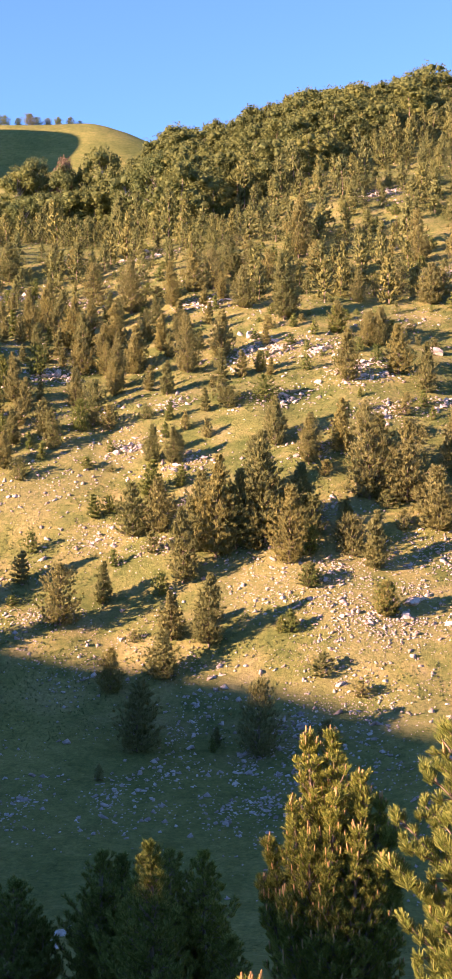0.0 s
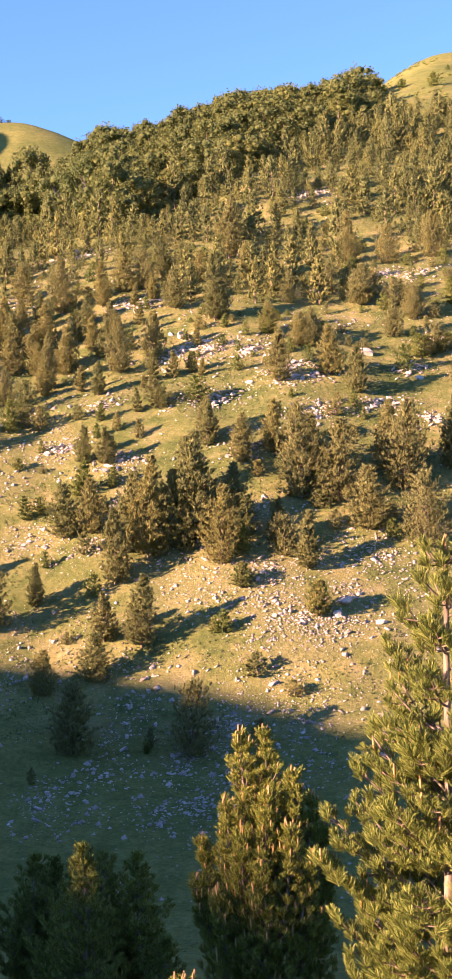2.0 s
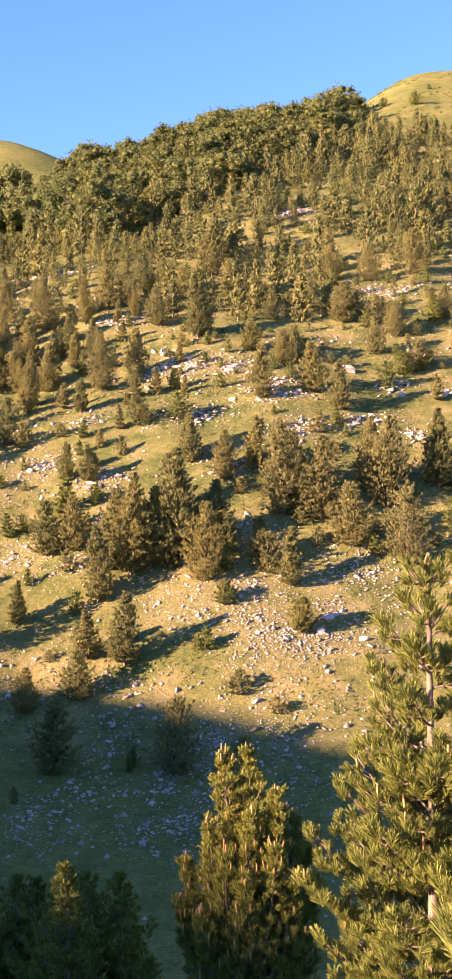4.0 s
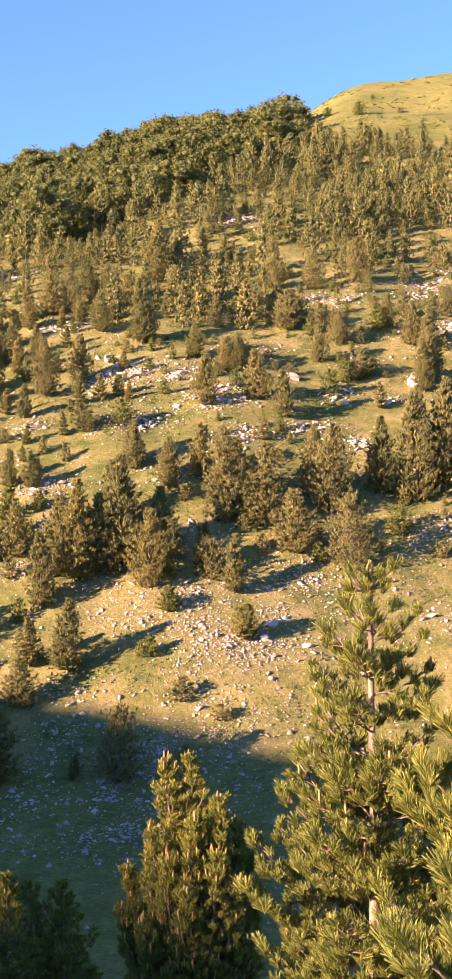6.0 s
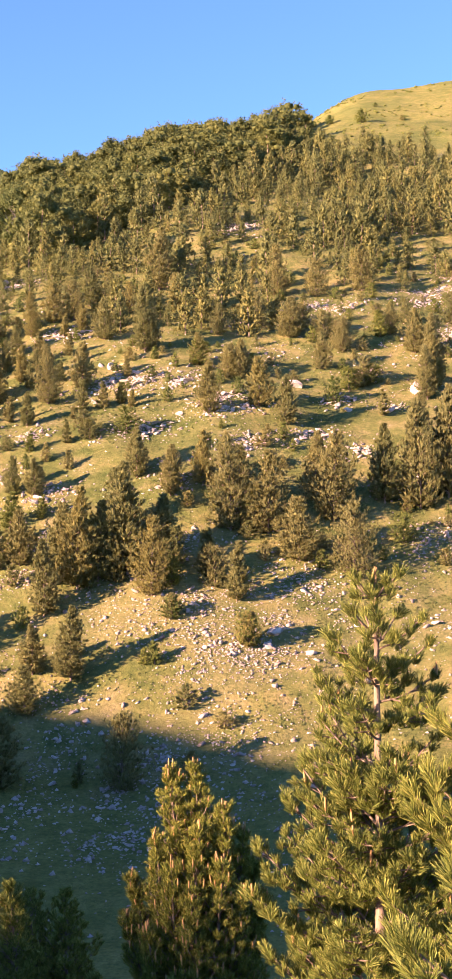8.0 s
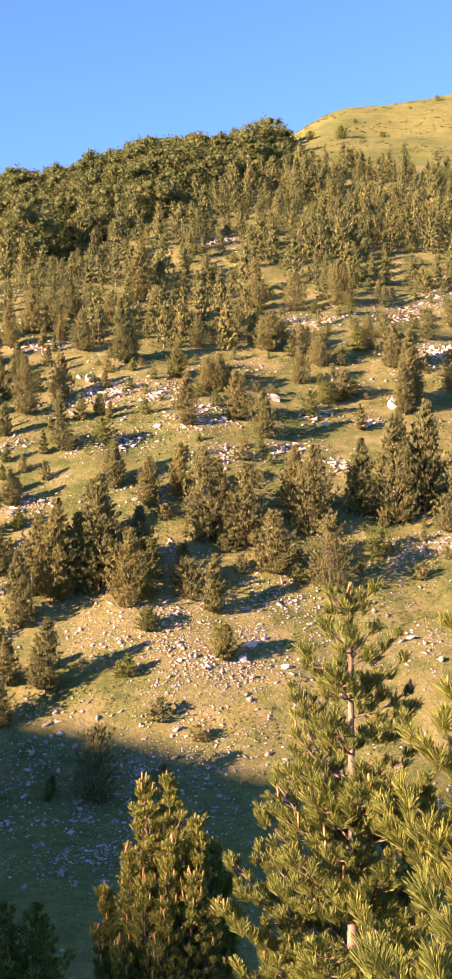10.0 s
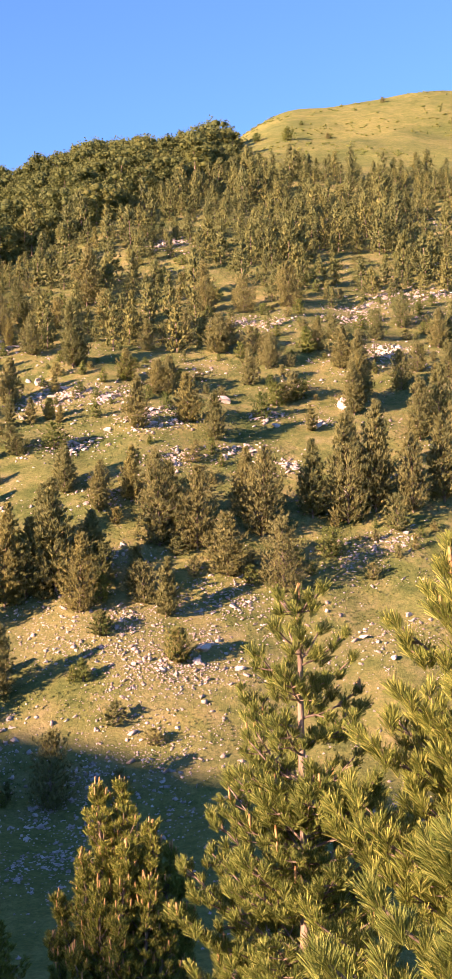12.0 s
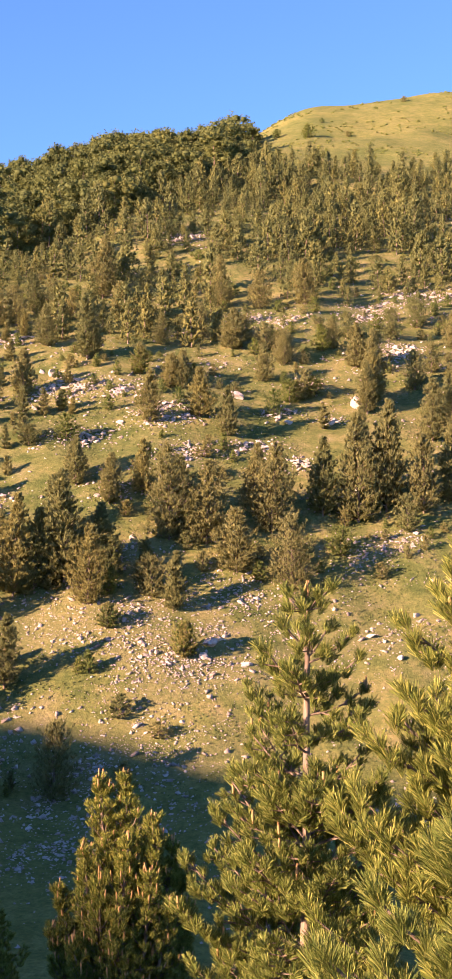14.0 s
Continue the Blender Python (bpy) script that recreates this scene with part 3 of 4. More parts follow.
def fragment(rng, size, flat=0.55):
    """An angular splinter of limestone."""
    v = (BLOCK_V + rng.normal(0, 0.20, (8, 3))) * rng.uniform(0.6, 1.4, 3) * np.array([1.3, 0.8, flat]) * size
    m = np.array((Euler(rng.normal(0, 0.22, 2).tolist() + [rng.uniform(0, 6.3)])).to_matrix())
    v = v @ m.T
    return v @ LIE.T


LIE = np.array(Euler((radians(36), 0, 0)).to_matrix())      # stones lie with the slope


def build_scree():
    rng = np.random.default_rng(3)
    shapes = [fragment(np.random.default_rng(500 + i), 1.0, rng.uniform(0.40, 0.85)) for i in range(24)]
    px, py, ps = [], [], []
    n = 120000
    y = 74 + 190 * rng.uniform(0, 1, n) ** 1.4
    x = rng.uniform(-0.29, 0.28, n) * y
    keep = rng.uniform(0, 1, n) < np.clip((stony(x, y) - 0.22) * 0.62, 0.010, 0.5) * (1 - 0.5 * step(150, 230, y)) * (0.45 + 0.55 * step(128, 145, y))
    px.append(x[keep]), py.append(y[keep]), ps.append(0.065 * np.exp(rng.normal(0, 0.6, keep.sum())) * (1 + y[keep] / 300))
    # the stony belt across the foot of the sunny slope, and loose stones down in the shade
    for lo, hi, m, size in ((108, 129, 7000, 0.052), (84, 110, 2200, 0.048), (66, 86, 260, 0.055), (127, 200, 6000, 0.060)):
        y = rng.uniform(lo, hi, m * 2)
        x = rng.uniform(-0.29, 0.28, m * 2) * y
        keep = rng.uniform(0.0, 0.9, m * 2) < fbm(x / 5 + 9, y / 4.5, 97, 4, 0.6)
        px.append(x[keep]), py.append(y[keep]), ps.append(size * np.exp(rng.normal(0, 0.55, keep.sum())))
    for hx, hy, r in HEAPS + HEAPS_EAST:
        m = int(45 + 55 * r)
        d = rng.normal(0, 0.85, (m, 2)) * r
        deep = 1.0 - float(step(104, 116, hy))
        px.append(hx + d[:, 0] * (1.1 - 0.3 * deep) + d[:, 1] * 0.3), py.append(hy + d[:, 1] * (0.75 + 2.0 * deep) + d[:, 0] * 0.15)
        ps.append(0.055 * np.exp(rng.normal(0, 0.55, m)) * (0.8 + 0.2 * r) * (1 + 0.45 * float(step(128, 150, hy)) + 0.35 * deep))
    x, y, s = np.concatenate(px), np.concatenate(py), np.minimum(np.concatenate(ps), 0.30)
    big = s > 0.036 * y / 110
    x, y, s = x[big], y[big], s[big]
    z = height(x, y)
    out = [(shapes[i % 24] * s[i] + np.array([x[i], y[i], z[i] + 0.12 * s[i]]), BLOCK_F) for i in range(len(x))]
    ob = link_mesh("scree_stones", *stack(out), ROCK)
    tagged(ob, "pale limestone fragments scattered over the steep meadow", "stones", kind="stuff")


def crag(bm, rng, at, size):
    """A broken block of rock, cut by random planes, added to bm."""
    made = bmesh.ops.create_icosphere(bm, subdivisions=2, radius=1)["verts"]
    v = np.array([p.co[:] for p in made])
    for _ in range(9):
        d = unit(rng.normal(size=3))
        v -= np.maximum(v @ d - rng.uniform(0.30, 0.75), 0)[:, None] * d
    v = v * rng.uniform(0.75, 1.3, 3) * np.array([1.1, 0.9, 0.75]) * size
    v = v * np.array([1, 1, 0.7]) @ LIE.T + rng.normal(0, 0.045, v.shape) * size
    v = v @ np.array(Euler((rng.normal(0, 0.2), rng.normal(0, 0.3), rng.uniform(0, 6.3))).to_matrix()).T
    for p, c in zip(made, v + at):
        p.co = c


def stone_object(name, bm, x, y, z):
    me = bpy.data.meshes.new(name)
    bm.to_mesh(me)
    bm.free()
    me.materials.append(ROCK)
    ob = new(name, me)
    ob.matrix_basis = pose(x, y, z)
    return ob


def build_boulders():
    for i, (x, y, r) in enumerate(BOULDERS):
        rng = np.random.default_rng(900 + i)
        bm = bmesh.new()
        crag(bm, rng, np.zeros(3), max(r, 0.35) * (1.35 if r > 0.9 else 1.0))
        ob = stone_object("boulder", bm, x, y, ground_at(x, y) + 0.1 * r)
        tagged(ob, ("large" if r > 0.9 else "small") + " pale grey limestone boulder half sunk in the meadow", "boulder", "boulders on the slope")


def build_outcrops():
    """Broken rock that breaks through the turf, block by block."""
    shapes = []
    for i in range(14):
        bm = bmesh.new()
        crag(bm, np.random.default_rng(1200 + i), np.zeros(3), 1.0)
        me = bpy.data.meshes.new("block")
        bm.to_mesh(me)
        bm.free()
        me.materials.append(ROCK)
        shapes.append(me)
    for i, (x, y, r) in enumerate(HEAPS + HEAPS_EAST):
        rng = np.random.default_rng(1300 + i)
        ob = new("rock_outcrop")
        z0 = ground_at(x, y)
        ob.matrix_basis = pose(x, y, z0)
        for _ in range(int(6 + 6 * r)):
            d = rng.normal(0, 0.5, 2) * r
            deep = 1.0 - float(step(104, 116, y))
            dx, dy = d[0] * (1.15 - 0.3 * deep) + d[1] * 0.2, d[1] * (0.6 + 2.4 * deep) + d[0] * 0.3
            s = min(0.6, (0.085 + 0.025 * float(step(125, 150, y))) * math.exp(rng.normal(0, 0.55)) * (0.8 + 0.22 * r) * (1 + 1.5 * float(step(125, 150, y))))
            block = new("block", shapes[int(rng.integers(14))])
            block.parent = ob
            block.matrix_basis = pose(dx, dy, ground_at(x + dx, y + dy) - z0 + 0.08 * s, 0, 0, rng.uniform(-40, 40)) @ Matrix.Diagonal((s * rng.uniform(1.0, 1.5), s, s * rng.uniform(0.7, 1.1), 1))
        tagged(ob, "broken pale limestone outcrop breaking through the grass", "rock outcrop", "rock outcrops on the slope")


def build_tussocks():
    """Clumps of dry grass that roughen the meadow."""
    rng = np.random.default_rng(8)
    n = 56000
    y = 64 + 195 * rng.uniform(0, 1, n) ** 1.35
    x = rng.uniform(-0.29, 0.28, n) * y
    keep = (fbm(x / 7, y / 5, 83, 3) > -0.25) & (stony(x, y) < 0.62)
    x, y = x[keep], y[keep]
    c = np.stack([x, y, height(x, y) - 0.02], 1)
    up = unit(np.stack([rng.normal(0, 0.25, len(x)), rng.normal(-0.1, 0.25, len(x)), np.ones(len(x))], 1))
    v, f = blades(rng, np.zeros_like(c), up, 5, 0.23, 0.095, 0.8)
    v = v * np.repeat(0.35 + 0.65 * step(88, 118, y), 15)[:, None] + np.repeat(c, 15, 0)
    ob = link_mesh("grass_tussocks", v, f, GRASS)
    tagged(ob, "dry yellow-green grass tussocks all over the meadow", "grass", kind="stuff")


build_scree()
build_boulders()
build_outcrops()
build_tussocks()

# ---------------------------------------------------------------- pines on the slope
KINDS = {}
TAKEN = []
SIZES = ((8.0, 1250, 0.36, 0.085, "tall"), (5.0, 680, 0.33, 0.080, "middle-sized"), (3.0, 380, 0.27, 0.070, "young"), (1.4, 120, 0.20, 0.055, "low bushy"))
FORMS = ((0.19, 0.88, "slender"), (0.25, 0.82, "conical"), (0.33, 0.74, "broad"), (0.48, 0.55, "spreading"))


def plant(x, y, h, w, rng):
    si = min(range(4), key=lambda i: abs(math.log(SIZES[i][0] / h)))
    fi = min(range(4), key=lambda i: abs(FORMS[i][0] * 2 - w / h))
    key = (si, fi, int(rng.integers(2)))
    size, form = SIZES[si], FORMS[fi]
    fresh = fi >= 2 and si >= 2 and key[2] == 1
    m = pose(x, y, ground_at(x, y) - 0.05, 0, 0, rng.uniform(0, 360)) @ Matrix.Diagonal((w / h / (2 * form[0]) * h / size[0], w / h / (2 * form[0]) * h / size[0], h / size[0], 1))
    if key not in KINDS:
        parts = pine_parts(1000 + si * 64 + fi * 8 + key[2], size[0], form[0], size[1], size[2], size[3], (0.08, 0.05, 0.02, 0.01)[fi], 0, form[1], 0.8 if si < 2 else 0.6, 10)
        KINDS[key] = tree("pine_tree" if si < 3 else "pine_bush", *parts, BARK, NEEDLE_FRESH if fresh else NEEDLE)
        words = (form[2] + " " + size[4] + " dark green mountain pine on the stony slope") if si < 3 else form[2] + " low pine bush among grass and stones"
        tagged(KINDS[key], words, "pine tree" if si < 3 else "pine bush", "pines on the slope" if si < 3 else "pine bushes on the slope")
        KINDS[key].matrix_basis = m
    else:
        keep = KINDS[key].scale.copy()
        KINDS[key].scale = (1, 1, 1)
        copy_thing(KINDS[key], m)
        KINDS[key].scale = keep
    TAKEN.append((x, y))


rng = np.random.default_rng(12)
for rows in (LONE_PINES, MIDDLE_GROVE, RIGHT_GROVE, RIGHT_GROVE_END, UPPER_LONE, UPPER_RIGHT, UPPER_END, LEFT_GROVE, LEFT_GROVE_TOP):
    for x, y, h, w in rows:
        k = 1.02 if rows in (MIDDLE_GROVE, RIGHT_GROVE, RIGHT_GROVE_END) else 0.95 if rows in (LEFT_GROVE, LEFT_GROVE_TOP) else 1.0
        plant(x, y, h * k, max(w * 1.12 * k, 0.45 * h), rng)

# the loose wood that fills the slope over the gully
fill = 0
while fill < 62:
    y = rng.uniform(140, 186)
    x = rng.uniform(-0.275, -0.09) * y
    if fbm(np.array([x / 13]), np.array([y / 10]), 91, 2)[0] < -0.1 or min((x - a) ** 2 + (y - b) ** 2 for a, b in TAKEN) < 4:
        continue
    h = rng.uniform(1.4, 4.2)
    plant(x, y, h, h * rng.uniform(0.45, 0.7), rng)
    fill += 1

# unseen pines added beyond the gully to throw long shadows across it
for _ in range(40):
    y = rng.uniform(110, 172)
    h = rng.uniform(6, 10)
    plant(-0.30 * y - rng.uniform(0, 22), y, h, h * rng.uniform(0.4, 0.6), rng)

# low bushes dotted over the middle of the slope
count = 0
while count < 250:
    y = rng.uniform(128, 228)
    x = rng.uniform(-0.27, 0.25) * y
    if fbm(np.array([x / 16]), np.array([y / 12]), 61, 2)[0] < -0.05 or min((x - a) ** 2 + (y - b) ** 2 for a, b in TAKEN) < 3:
        continue
    h = rng.uniform(0.5, 2.0)
    plant(x, y, h, h * rng.uniform(0.8, 1.5), rng)
    count += 1


# bushes along the crest of the far hill, and a few lone trees on the bare dome
for u, h, y in ((-0.268, 3.4, 474), (-0.256, 2.6, 476), (-0.247, 4.2, 474), (-0.241, 3.2, 478), (-0.232, 2.6, 478), (-0.224, 2.8, 478), (-0.214, 3.0, 480), (-0.206, 2.2, 482),
                (0.128, 3.4, 352), (0.139, 1.2, 372), (0.205, 1.6, 395), (0.16, 1.5, 356), (0.103, 2.4, 362)):
    plant(u * y, y, h, h * 1.5, rng)


def dead_pine():
    """A leaning dead trunk, bleached, with a few broken limbs."""
    ob = new("dead_pine")
    link_mesh("trunk", *tube([(0, 0, -0.3), (-0.25, 0, 1.2), (-0.6, 0.1, 2.6), (-0.95, 0.1, 4.0)], (0.16, 0.13, 0.10, 0.03), 8), BLEACHED, ob, smooth=True)
    for k, (z, dx, dy) in enumerate(((1.9, 0.7, 0.2), (2.6, -0.7, -0.3), (3.1, 0.6, -0.3), (3.5, -0.4, 0.3))):
        a = np.array([-0.25 - 0.25 * (z - 1.2), 0.05, z])
        link_mesh("limb", *tube([a, a + (dx * 0.5, dy * 0.5, 0.15), a + (dx, dy, 0.2)], (0.04, 0.03, 0.012), 5), BLEACHED, ob, smooth=True)
    ob.matrix_basis = pose(-5.2, 204.6, ground_at(-5.2, 204.6))
    tagged(ob, "leaning dead pine trunk, bleached, bare of bark", "dead tree")


dead_pine()


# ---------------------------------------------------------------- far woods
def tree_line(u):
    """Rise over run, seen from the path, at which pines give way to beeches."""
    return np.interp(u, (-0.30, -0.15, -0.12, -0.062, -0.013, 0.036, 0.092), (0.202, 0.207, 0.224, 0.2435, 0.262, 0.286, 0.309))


def join_wood(name, spots, models, leaf, label, category, seed, bare=54, sides=6):
    """One mesh of many trees, each turned, scaled and tinted by itself."""
    rng = np.random.default_rng(seed)
    wood, crowns, tint = [], [], []
    for x, y, s in spots:
        (tv, tf), (cv, cf) = models[rng.integers(len(models))]
        a = rng.uniform(0, 6.3)
        m = np.array([[math.cos(a), -math.sin(a), 0], [math.sin(a), math.cos(a), 0], [0, 0, rng.uniform(0.8, 1.0)]]) * s
        o = np.array([x, y, ground_at(x, y) - 0.2])
        tv, tf = tv[:bare], tf[:int(bare - sides)]
        wood.append((tv @ m.T + o, tf))
        crowns.append((cv @ m.T + o, cf))
        tint.append(np.full(len(cv), rng.uniform(0.02, 1.0)))
    ob = link_mesh(name, *stack(crowns), leaf)
    at = ob.data.attributes.new("tint", "FLOAT", "POINT")
    at.data.foreach_set("value", np.concatenate(tint).astype(np.float32))
    tagged(ob, label, category, kind="stuff")
    tr = link_mesh(name + "_trunks", *stack(wood), BARK, None)
    tagged(tr, "bare trunks and limbs standing under the " + category, "tree trunks", kind="stuff")


def build_grove():
    """The big beeches in the hollow, under the far hill."""
    models = []
    for i, (x, y, h, w) in enumerate(GROVE):
        rng = np.random.default_rng(700 + i)
        if i < 5 or i == len(GROVE) - 1:
            brown = i == len(GROVE) - 1
            ob = tree("beech_tree", *beech_parts(720 + i, 10.0, 5200, 0.46, 0.44, 0.02), BARK_GREY, LEAF_BROWN if brown else LEAF)
            tagged(ob, "bare-looking reddish brown tree among green beeches" if brown else "large round dark green beech in the hollow", "beech tree", "beeches in the hollow")
            models.append(ob)
        else:
            ob = copy_thing(models[i % 5], Matrix())
        ob.matrix_basis = pose(x, y, ground_at(x, y) - 0.1, 0, 0, rng.uniform(0, 360)) @ Matrix.Diagonal((w / 8.8, w / 8.8, h / 9.6, 1))


build_grove()


def scatter_far_pines():
    rng = np.random.default_rng(21)
    spots, grid = [], {}
    for x, y in TAKEN:
        grid.setdefault((int(x // 4), int(y // 4)), []).append((x, y))
    ys = rng.uniform(160, 330, 26000)
    us = rng.uniform(-0.30, 0.28, 26000)
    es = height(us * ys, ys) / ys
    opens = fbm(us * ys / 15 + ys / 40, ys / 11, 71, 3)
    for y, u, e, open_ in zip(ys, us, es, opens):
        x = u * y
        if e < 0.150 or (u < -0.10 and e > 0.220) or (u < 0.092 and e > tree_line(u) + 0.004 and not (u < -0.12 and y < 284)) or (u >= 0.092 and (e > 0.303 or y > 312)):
            continue
        if open_ < -0.24 + 0.14 * max(0, (0.205 - e) / 0.055) - 0.27 * step(0.215, 0.25, e):
            continue
        gap = 2.7 + 0.4 * (e < 0.21)
        near = [p for i in (-1, 0, 1) for j in (-1, 0, 1) for p in grid.get((int(x // 4) + i, int(y // 4) + j), ())]
        if any((x - a) ** 2 + (y - b) ** 2 < gap * gap for a, b in near):
            continue
        grid.setdefault((int(x // 4), int(y // 4)), []).append((x, y))
        spots.append((x, y, float(np.clip(np.exp(rng.normal(-0.12, 0.40)) * (0.92 if e < 0.2 else 1.08), 0.35, 1.6))))
        if len(spots) >= 1500:
            break
    models = [pine_parts(300 + i, 5.4, 0.31 + 0.03 * (i % 4), 100, 0.42, 0.14, 0.01, 0.03 * (i % 3 - 1), 0.80, 0.6, 5) for i in range(8)]
    join_wood("far_pine_wood", spots, models, NEEDLE, "dense dark olive mountain pines on the upper slope", "pine wood", 31)


def scatter_beeches():
    rng = np.random.default_rng(22)
    spots = []
    ys = rng.uniform(208, 372, 9000)
    us = rng.uniform(-0.31, 0.084, 9000)
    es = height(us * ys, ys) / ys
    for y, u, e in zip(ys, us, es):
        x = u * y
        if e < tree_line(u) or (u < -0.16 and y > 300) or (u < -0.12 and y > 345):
            continue
        if u < -0.125 and y < 282:
            continue
        if any((x - a) ** 2 + (y - b) ** 2 < 5.4 ** 2 for a, b, _ in spots):
            continue
        spots.append((x, y, rng.uniform(0.8, 1.27) * (1.15 if u < -0.12 else 1.2 if 0.052 < u < 0.070 else 0.75 if u > 0.072 else 1.0)))
    models = [beech_parts(400 + i, 8.6, 2100, 0.46, 0.40 + 0.03 * (i % 3), 0.03) for i in range(6)]
    join_wood("beech_wood", spots, models, LEAF, "dense green beech wood along the ridge", "beech wood", 32, 36)


def scatter_shrubs():
    """Dwarf juniper and heath dotted over the bare dome."""
    rng = np.random.default_rng(24)
    y = rng.uniform(318, 408, 900)
    x = rng.uniform(0.05, 0.30, 900) * y
    ok = fbm(x / 14, y / 14, 29, 3) > 0.05
    x, y = np.repeat(x[ok], 5) + rng.normal(0, 0.22, 5 * ok.sum()), np.repeat(y[ok], 5) + rng.normal(0, 0.22, 5 * ok.sum())
    c = np.stack([x, y, height(x, y) + 0.1], 1)
    up = unit(np.stack([rng.normal(0, 0.5, len(x)), rng.normal(0, 0.5, len(x)), np.ones(len(x))], 1))
    ob = link_mesh("dwarf_shrubs", *brushes(rng, c, up, 0.45, 0.40), NEEDLE_FRESH)
    tagged(ob, "low dark green dwarf shrubs dotted over the dry dome", "shrubs", kind="stuff")


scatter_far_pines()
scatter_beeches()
scatter_shrubs()


# ---------------------------------------------------------------- pines close to the path
def near_pine(seed, stems, needle=0.085, width=0.0048, count=120, steep=0.15, candles=0.10, gap=0.30, twig=0.12, below=3.2,
              taper=0.6, full_at=2.4, single=True, bud=1.0):
    """A pine near enough to show its needles, in plump upturned tufts. stems: x, y, height and radius of each leader; below: how far down its boughs reach."""
    rng = np.random.default_rng(seed)
    ob = new("pine_tree")
    trunks, boughs, cen, way, tips = [], [], [], [], []

    def tuft(p, d, chance):
        cen.append(p)
        way.append(d)
        if rng.uniform() < chance:
            tips.append((p + d * 0.2 * needle, unit(d * 0.5 + np.array([0, 0, 1.0]))))

    for sx, sy, h, r in stems:
        k = np.linspace(0, 1, 10)
        bend = np.cumsum(rng.normal(0, 0.006 * h, (10, 2)), 0)
        path = np.c_[sx * k ** 0.6 + bend[:, 0] * k, sy * k ** 0.6 + bend[:, 1] * k, k * h - 0.2 * (k == 0)]
        trunks.append(tube(path, 0.010 * h * (1 - k) ** 0.85 + 0.011, 8))

        def stem_at(z):
            return np.array([np.interp(z, path[:, 2], path[:, 0]), np.interp(z, path[:, 2], path[:, 1]), z])

        depth = 0.10
        while depth < min(below, 0.93 * h):
            o = stem_at(h - depth)
            prof = max(0.07, r * min(1.0, depth / full_at) ** taper)
            nb = int(rng.integers(4, 6)) if depth < 0.4 else 7
            a0 = rng.uniform(0, 7)
            for b in range(nb):
                az = a0 + 2 * math.pi * b / nb + rng.normal(0, 0.25)
                ln = prof * rng.uniform(0.55, 1.06)
                out, side = np.array([math.cos(az), math.sin(az), 0]), np.array([-math.sin(az), math.cos(az), 0])
                up = steep + 0.5 * max(0.0, 1 - depth / 0.7) + rng.normal(0, 0.10)
                oz = rng.normal(0, 0.10 * min(1.0, depth))

                def along(q):
                    return o + out * ln * q + np.array([0, 0, ln * (up * q * 0.8 + 0.40 * q * q) + oz])
                bough = [tube([along(q) for q in (0, 0.33, 0.66, 1)], (0.005 + 0.009 * ln, 0.005 + 0.006 * ln, 0.006, 0.005), 5 if single else 3)]
                for q in np.linspace(0.28, 1.0, max(2, int(ln / twig))):
                    p = along(q)
                    for sgn in (-1, 1):
                        if q > 0.97 and sgn > 0:
                            tuft(p, unit(out * 0.35 + np.array([0, 0, 0.9])), candles * 2.5)
                            continue
                        tl = rng.uniform(0.6, 1.25) * (0.03 + 0.40 * ln * (1.12 - q))
                        d0 = unit(out * 0.55 + side * sgn * rng.uniform(0.5, 1.0) + np.array([0, 0, rng.uniform(-0.1, 0.6)]))
                        e = p + d0 * tl
                        bough.append(tube([p, e], (0.006, 0.005), 3))
                        tuft(e, unit(d0 * 0.45 + np.array([0, 0, 0.9]) + rng.normal(0, 0.16, 3)), candles)
                        if tl > 1.7 * needle:
                            tuft(p + d0 * tl * 0.5, unit(d0 * 0.35 - side * sgn * 0.2 + np.array([0, 0, 0.8]) + rng.normal(0, 0.2, 3)), 0.3 * candles)
                boughs.append(stack(bough))
            depth += gap * rng.uniform(0.8, 1.25) * (1.9 if depth < 1.0 and single else 1.0)
        for j in range(7):
            az = 2.4 * j
            tuft(stem_at(h - 0.055 * j * needle / 0.085), unit(np.array([0.5 * math.cos(az), 0.5 * math.sin(az), 1.0]) * np.array([min(1, j), min(1, j), 1])), 0)
        for j in range(3):
            tips.append((path[-1] + rng.normal(0, 0.25 * needle, 3) * np.array([1, 1, 0.3]), unit(np.array([rng.normal(0, 0.12), rng.normal(0, 0.12), 1.0]))))
    cen, way = np.array(cen), np.array(way)
    # needles stand all round a short length of shoot and point forward
    c = np.repeat(cen, count, 0)
    w = np.repeat(way, count, 0)
    size = np.repeat(rng.uniform(0.75, 1.15, (len(cen), 1)), count, 0) * needle
    r = rng.normal(size=c.shape)
    r = unit(r - w * (r * w).sum(1, keepdims=True))
    at = rng.uniform(-0.70, 0.20, (len(c), 1))
    c = c + w * at * size + r * 0.004
    d = unit(w + r * rng.uniform(0.30, 0.95, (len(c), 1)))
    ln = size * rng.uniform(0.8, 1.1, (len(c), 1))
    sd = unit(np.cross(d, rng.normal(size=c.shape))) * width * 0.5
    # some end in a point, some are pairs that spread from the sheath
    pair = rng.uniform(0, 1, (len(c), 1)) < 0.65
    v = np.stack([np.where(pair, c, c - sd), np.where(pair, c + d * ln - sd, c + sd), np.where(pair, c + d * ln + sd, c + d * ln)], 1).reshape(-1, 3)
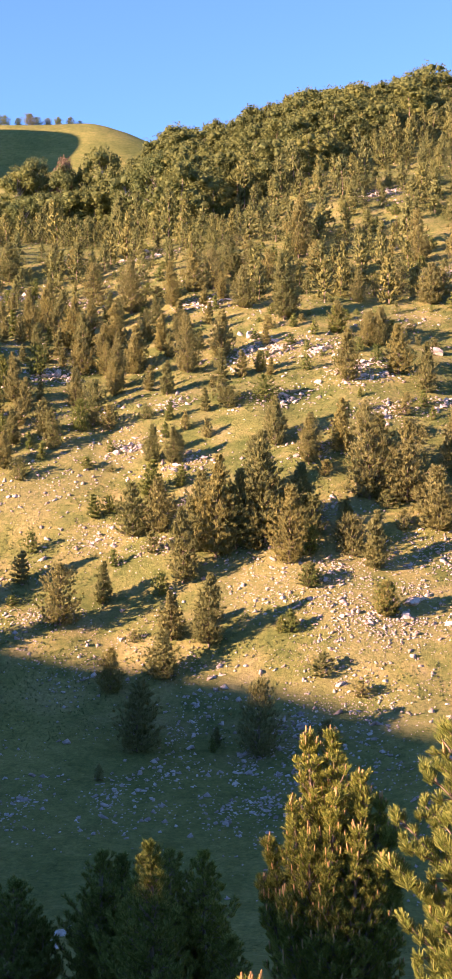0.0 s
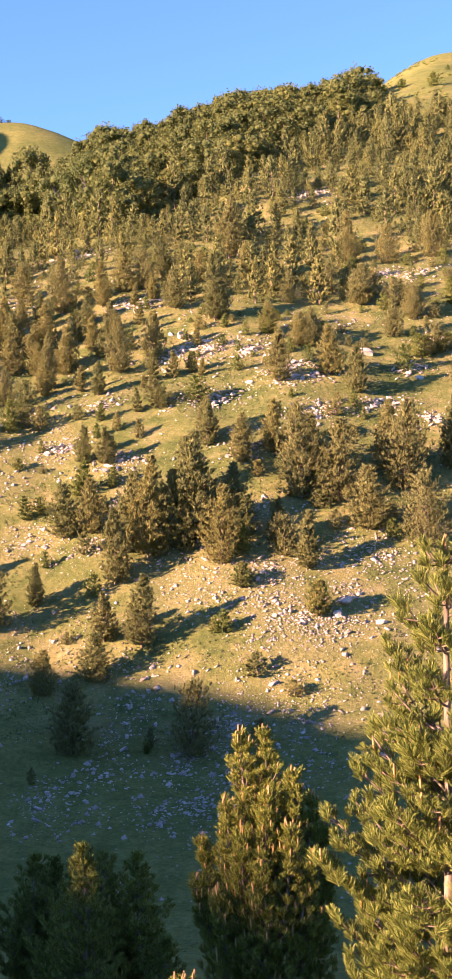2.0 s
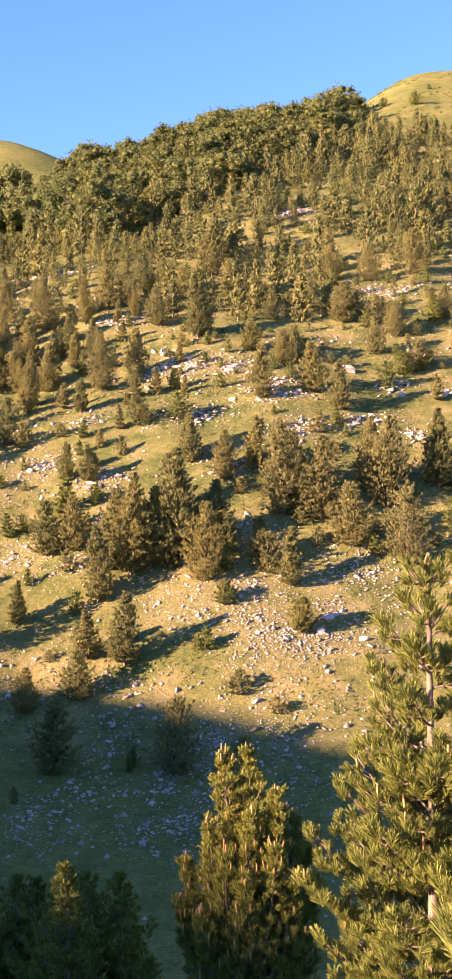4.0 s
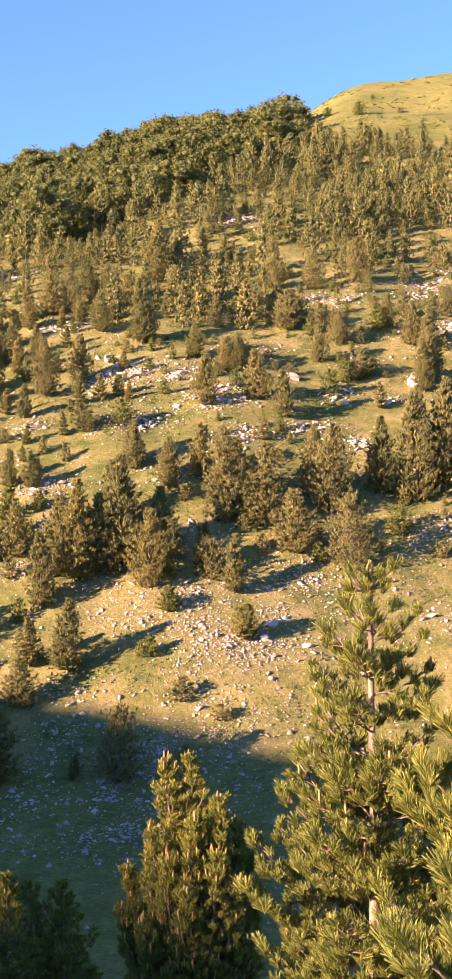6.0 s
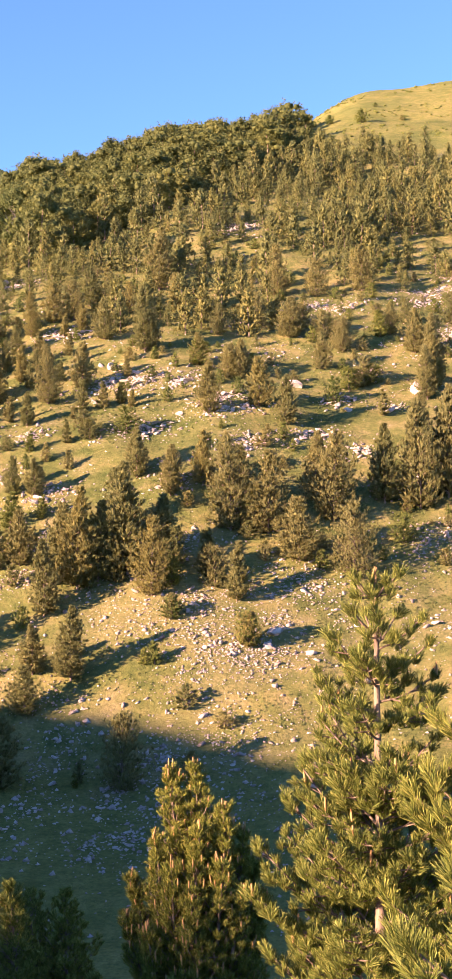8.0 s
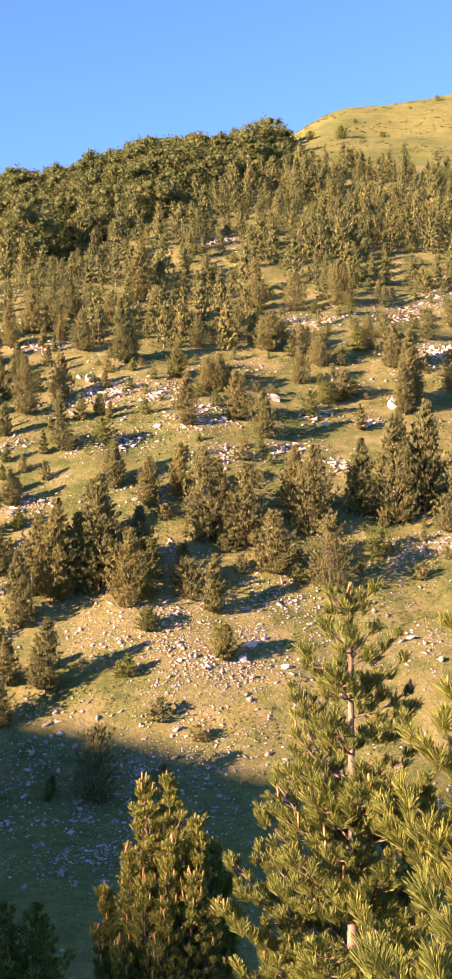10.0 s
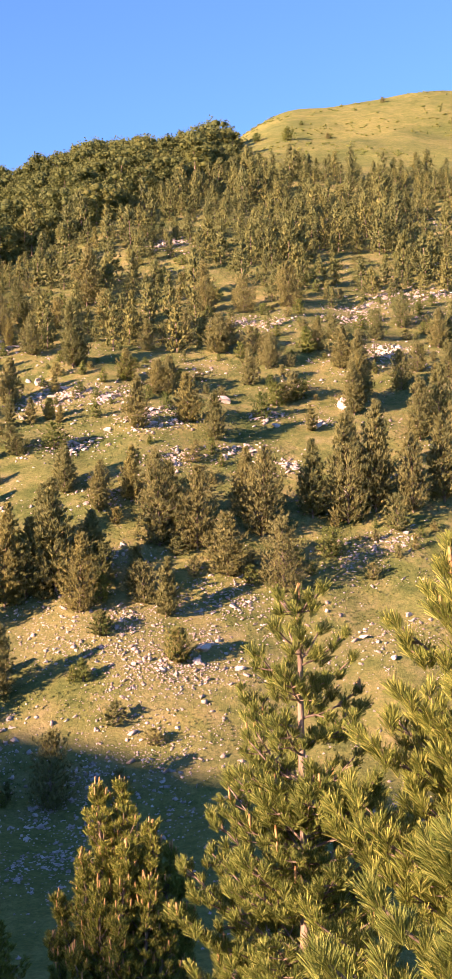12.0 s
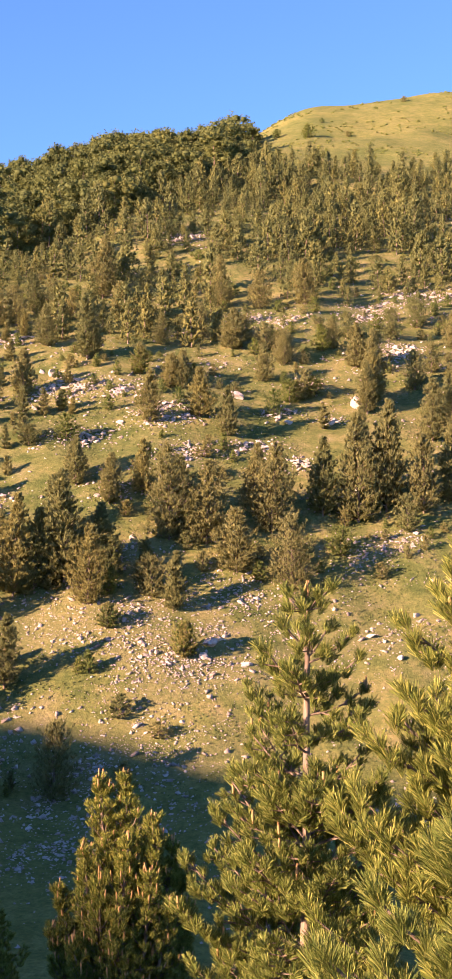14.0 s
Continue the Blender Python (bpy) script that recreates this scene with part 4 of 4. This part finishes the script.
    link_mesh("trunk", *stack(trunks), BARK, ob, smooth=True)
    if single:
        for b in boughs:
            link_mesh("bough", *b, BARK_PALE, ob, smooth=True)
    else:
        tagged(link_mesh("bough_wood", *stack(boughs), BARK_PALE, ob, smooth=True), kind="stuff")
    tagged(link_mesh("needles", v, np.arange(len(v)).reshape(-1, 3), NEEDLE_NEAR, ob), kind="stuff")
    if candles > 0:
        shoot = None
        for p, d_ in tips:
            if shoot is None:
                shoot = link_mesh("candle", *tube([(0, 0, -0.01), (0, 0, 0.05), (0, 0, 0.1), (0, 0, 0.104)], (0.0075, 0.0095, 0.006, 0.001), 6), CANDLE, ob, smooth=True)
                shoot["label"] = "upright tan candle shoot"
                one = shoot
            else:
                one = new("candle", shoot.data)
                one.parent = ob
            one.matrix_basis = Matrix.Translation(p) @ Vector(d_).to_track_quat("Z", "Y").to_matrix().to_4x4() @ Matrix.Diagonal((bud, bud, bud * rng.uniform(0.4, 1.0), 1))
    return ob


def set_down(ob, x, y, label):
    ob.matrix_basis = pose(x, y, ground_at(x, y))
    tagged(ob, label, "pine tree", "pines close to the path")


def reach(x, y, z):
    return z - ground_at(x, y)


set_down(near_pine(1, [(0, 0, reach(1.11, 8.2, -0.26), 0.80)], 0.068, 0.0048, 110, 0.16, 0.035, 0.17, 0.092, 3.0, 0.52, 2.4, True, 1.0), 1.11, 8.2,
         "tall sunlit young pine with long green needles and pale candles")
set_down(near_pine(2, [(0, 0, reach(1.80, 5.6, 1.1), 0.96)], 0.074, 0.0042, 130, 0.14, 0.03, 0.17, 0.098, 3.5, 0.95, 2.6, True, 1.0), 1.80, 5.6,
         "sunlit young pine with long bright needles beside the path")
set_down(near_pine(3, [(0, 0, reach(1.02, 3.8, -0.85), 0.50)], 0.075, 0.0030, 220, 0.3, 0.0, 0.15, 0.085, 1.0, 0.7, 0.7), 1.02, 3.8,
         "small bright green pine with long needles below the path")
EX, EY = 0.0, 15.0
LEADERS = ((0.05, 0.0, 2.60, 0.40), (-0.32, 0.1, 2.64, 0.36), (0.25, -0.2, 3.02, 0.30), (0.44, 0.05, 3.35, 0.30), (0.60, 0.1, 3.72, 0.28), (-0.55, -0.1, 3.38, 0.30), (-0.14, -0.35, 3.25, 0.32),
           (0.14, -0.5, 3.60, 0.34), (-0.40, -0.45, 3.70, 0.34), (-0.72, 0.0, 3.85, 0.28), (0.74, 0.2, 4.10, 0.30), (-0.86, -0.1, 4.30, 0.30), (0.42, -0.4, 4.00, 0.34),
           (-0.05, -0.65, 4.00, 0.34), (-0.65, -0.45, 4.35, 0.32), (0.25, 0.3, 3.45, 0.34), (-0.2, 0.35, 3.40, 0.34))
set_down(near_pine(4, [(x, y, reach(EX, EY, -d), r) for x, y, d, r in LEADERS], 0.068, 0.0078, 40, 0.75, 0.08, 0.15, 0.085, 2.0, 0.85, 1.3, False, 1.15), EX, EY,
         "many-stemmed young pine with tan candles, sunlit above and shaded below")
set_down(near_pine(5, [(0, 0, reach(-0.67, 10.0, -3.68), 0.4)], 0.08, 0.006, 70, 0.5, 0.4, 0.24, 0.12, 1.4, 0.8, 1.2, False, 1.2), -0.67, 10.0,
         "small young pine with tan candles on its tips")
DARK = "dark shaded young pine in the valley"
for seed, x, y, top, r, label in (
        (6, -5.02, 27.0, -7.35, 0.95, DARK), (7, -2.93, 20.2, -5.28, 0.62, "young pine in valley shade with a sunlit tip"),
        (8, -3.55, 27.6, -7.40, 1.00, DARK), (9, -2.80, 27.2, -7.32, 0.80, DARK), (10, -4.65, 27.8, -7.55, 0.95, DARK),
        (11, -6.86, 26.8, -7.90, 1.05, DARK), (12, -4.13, 26.0, -7.60, 0.95, DARK), (13, -2.24, 26.3, -8.75, 0.80, DARK), (14, -6.25, 26.8, -8.7, 0.8, DARK)):
    set_down(near_pine(seed, [(0, 0, reach(x, y, top), r)], 0.10, 0.017, 27, 0.55, 0.0, 0.20, 0.11, 3.4, 0.75, 2.2, False), x, y, label)
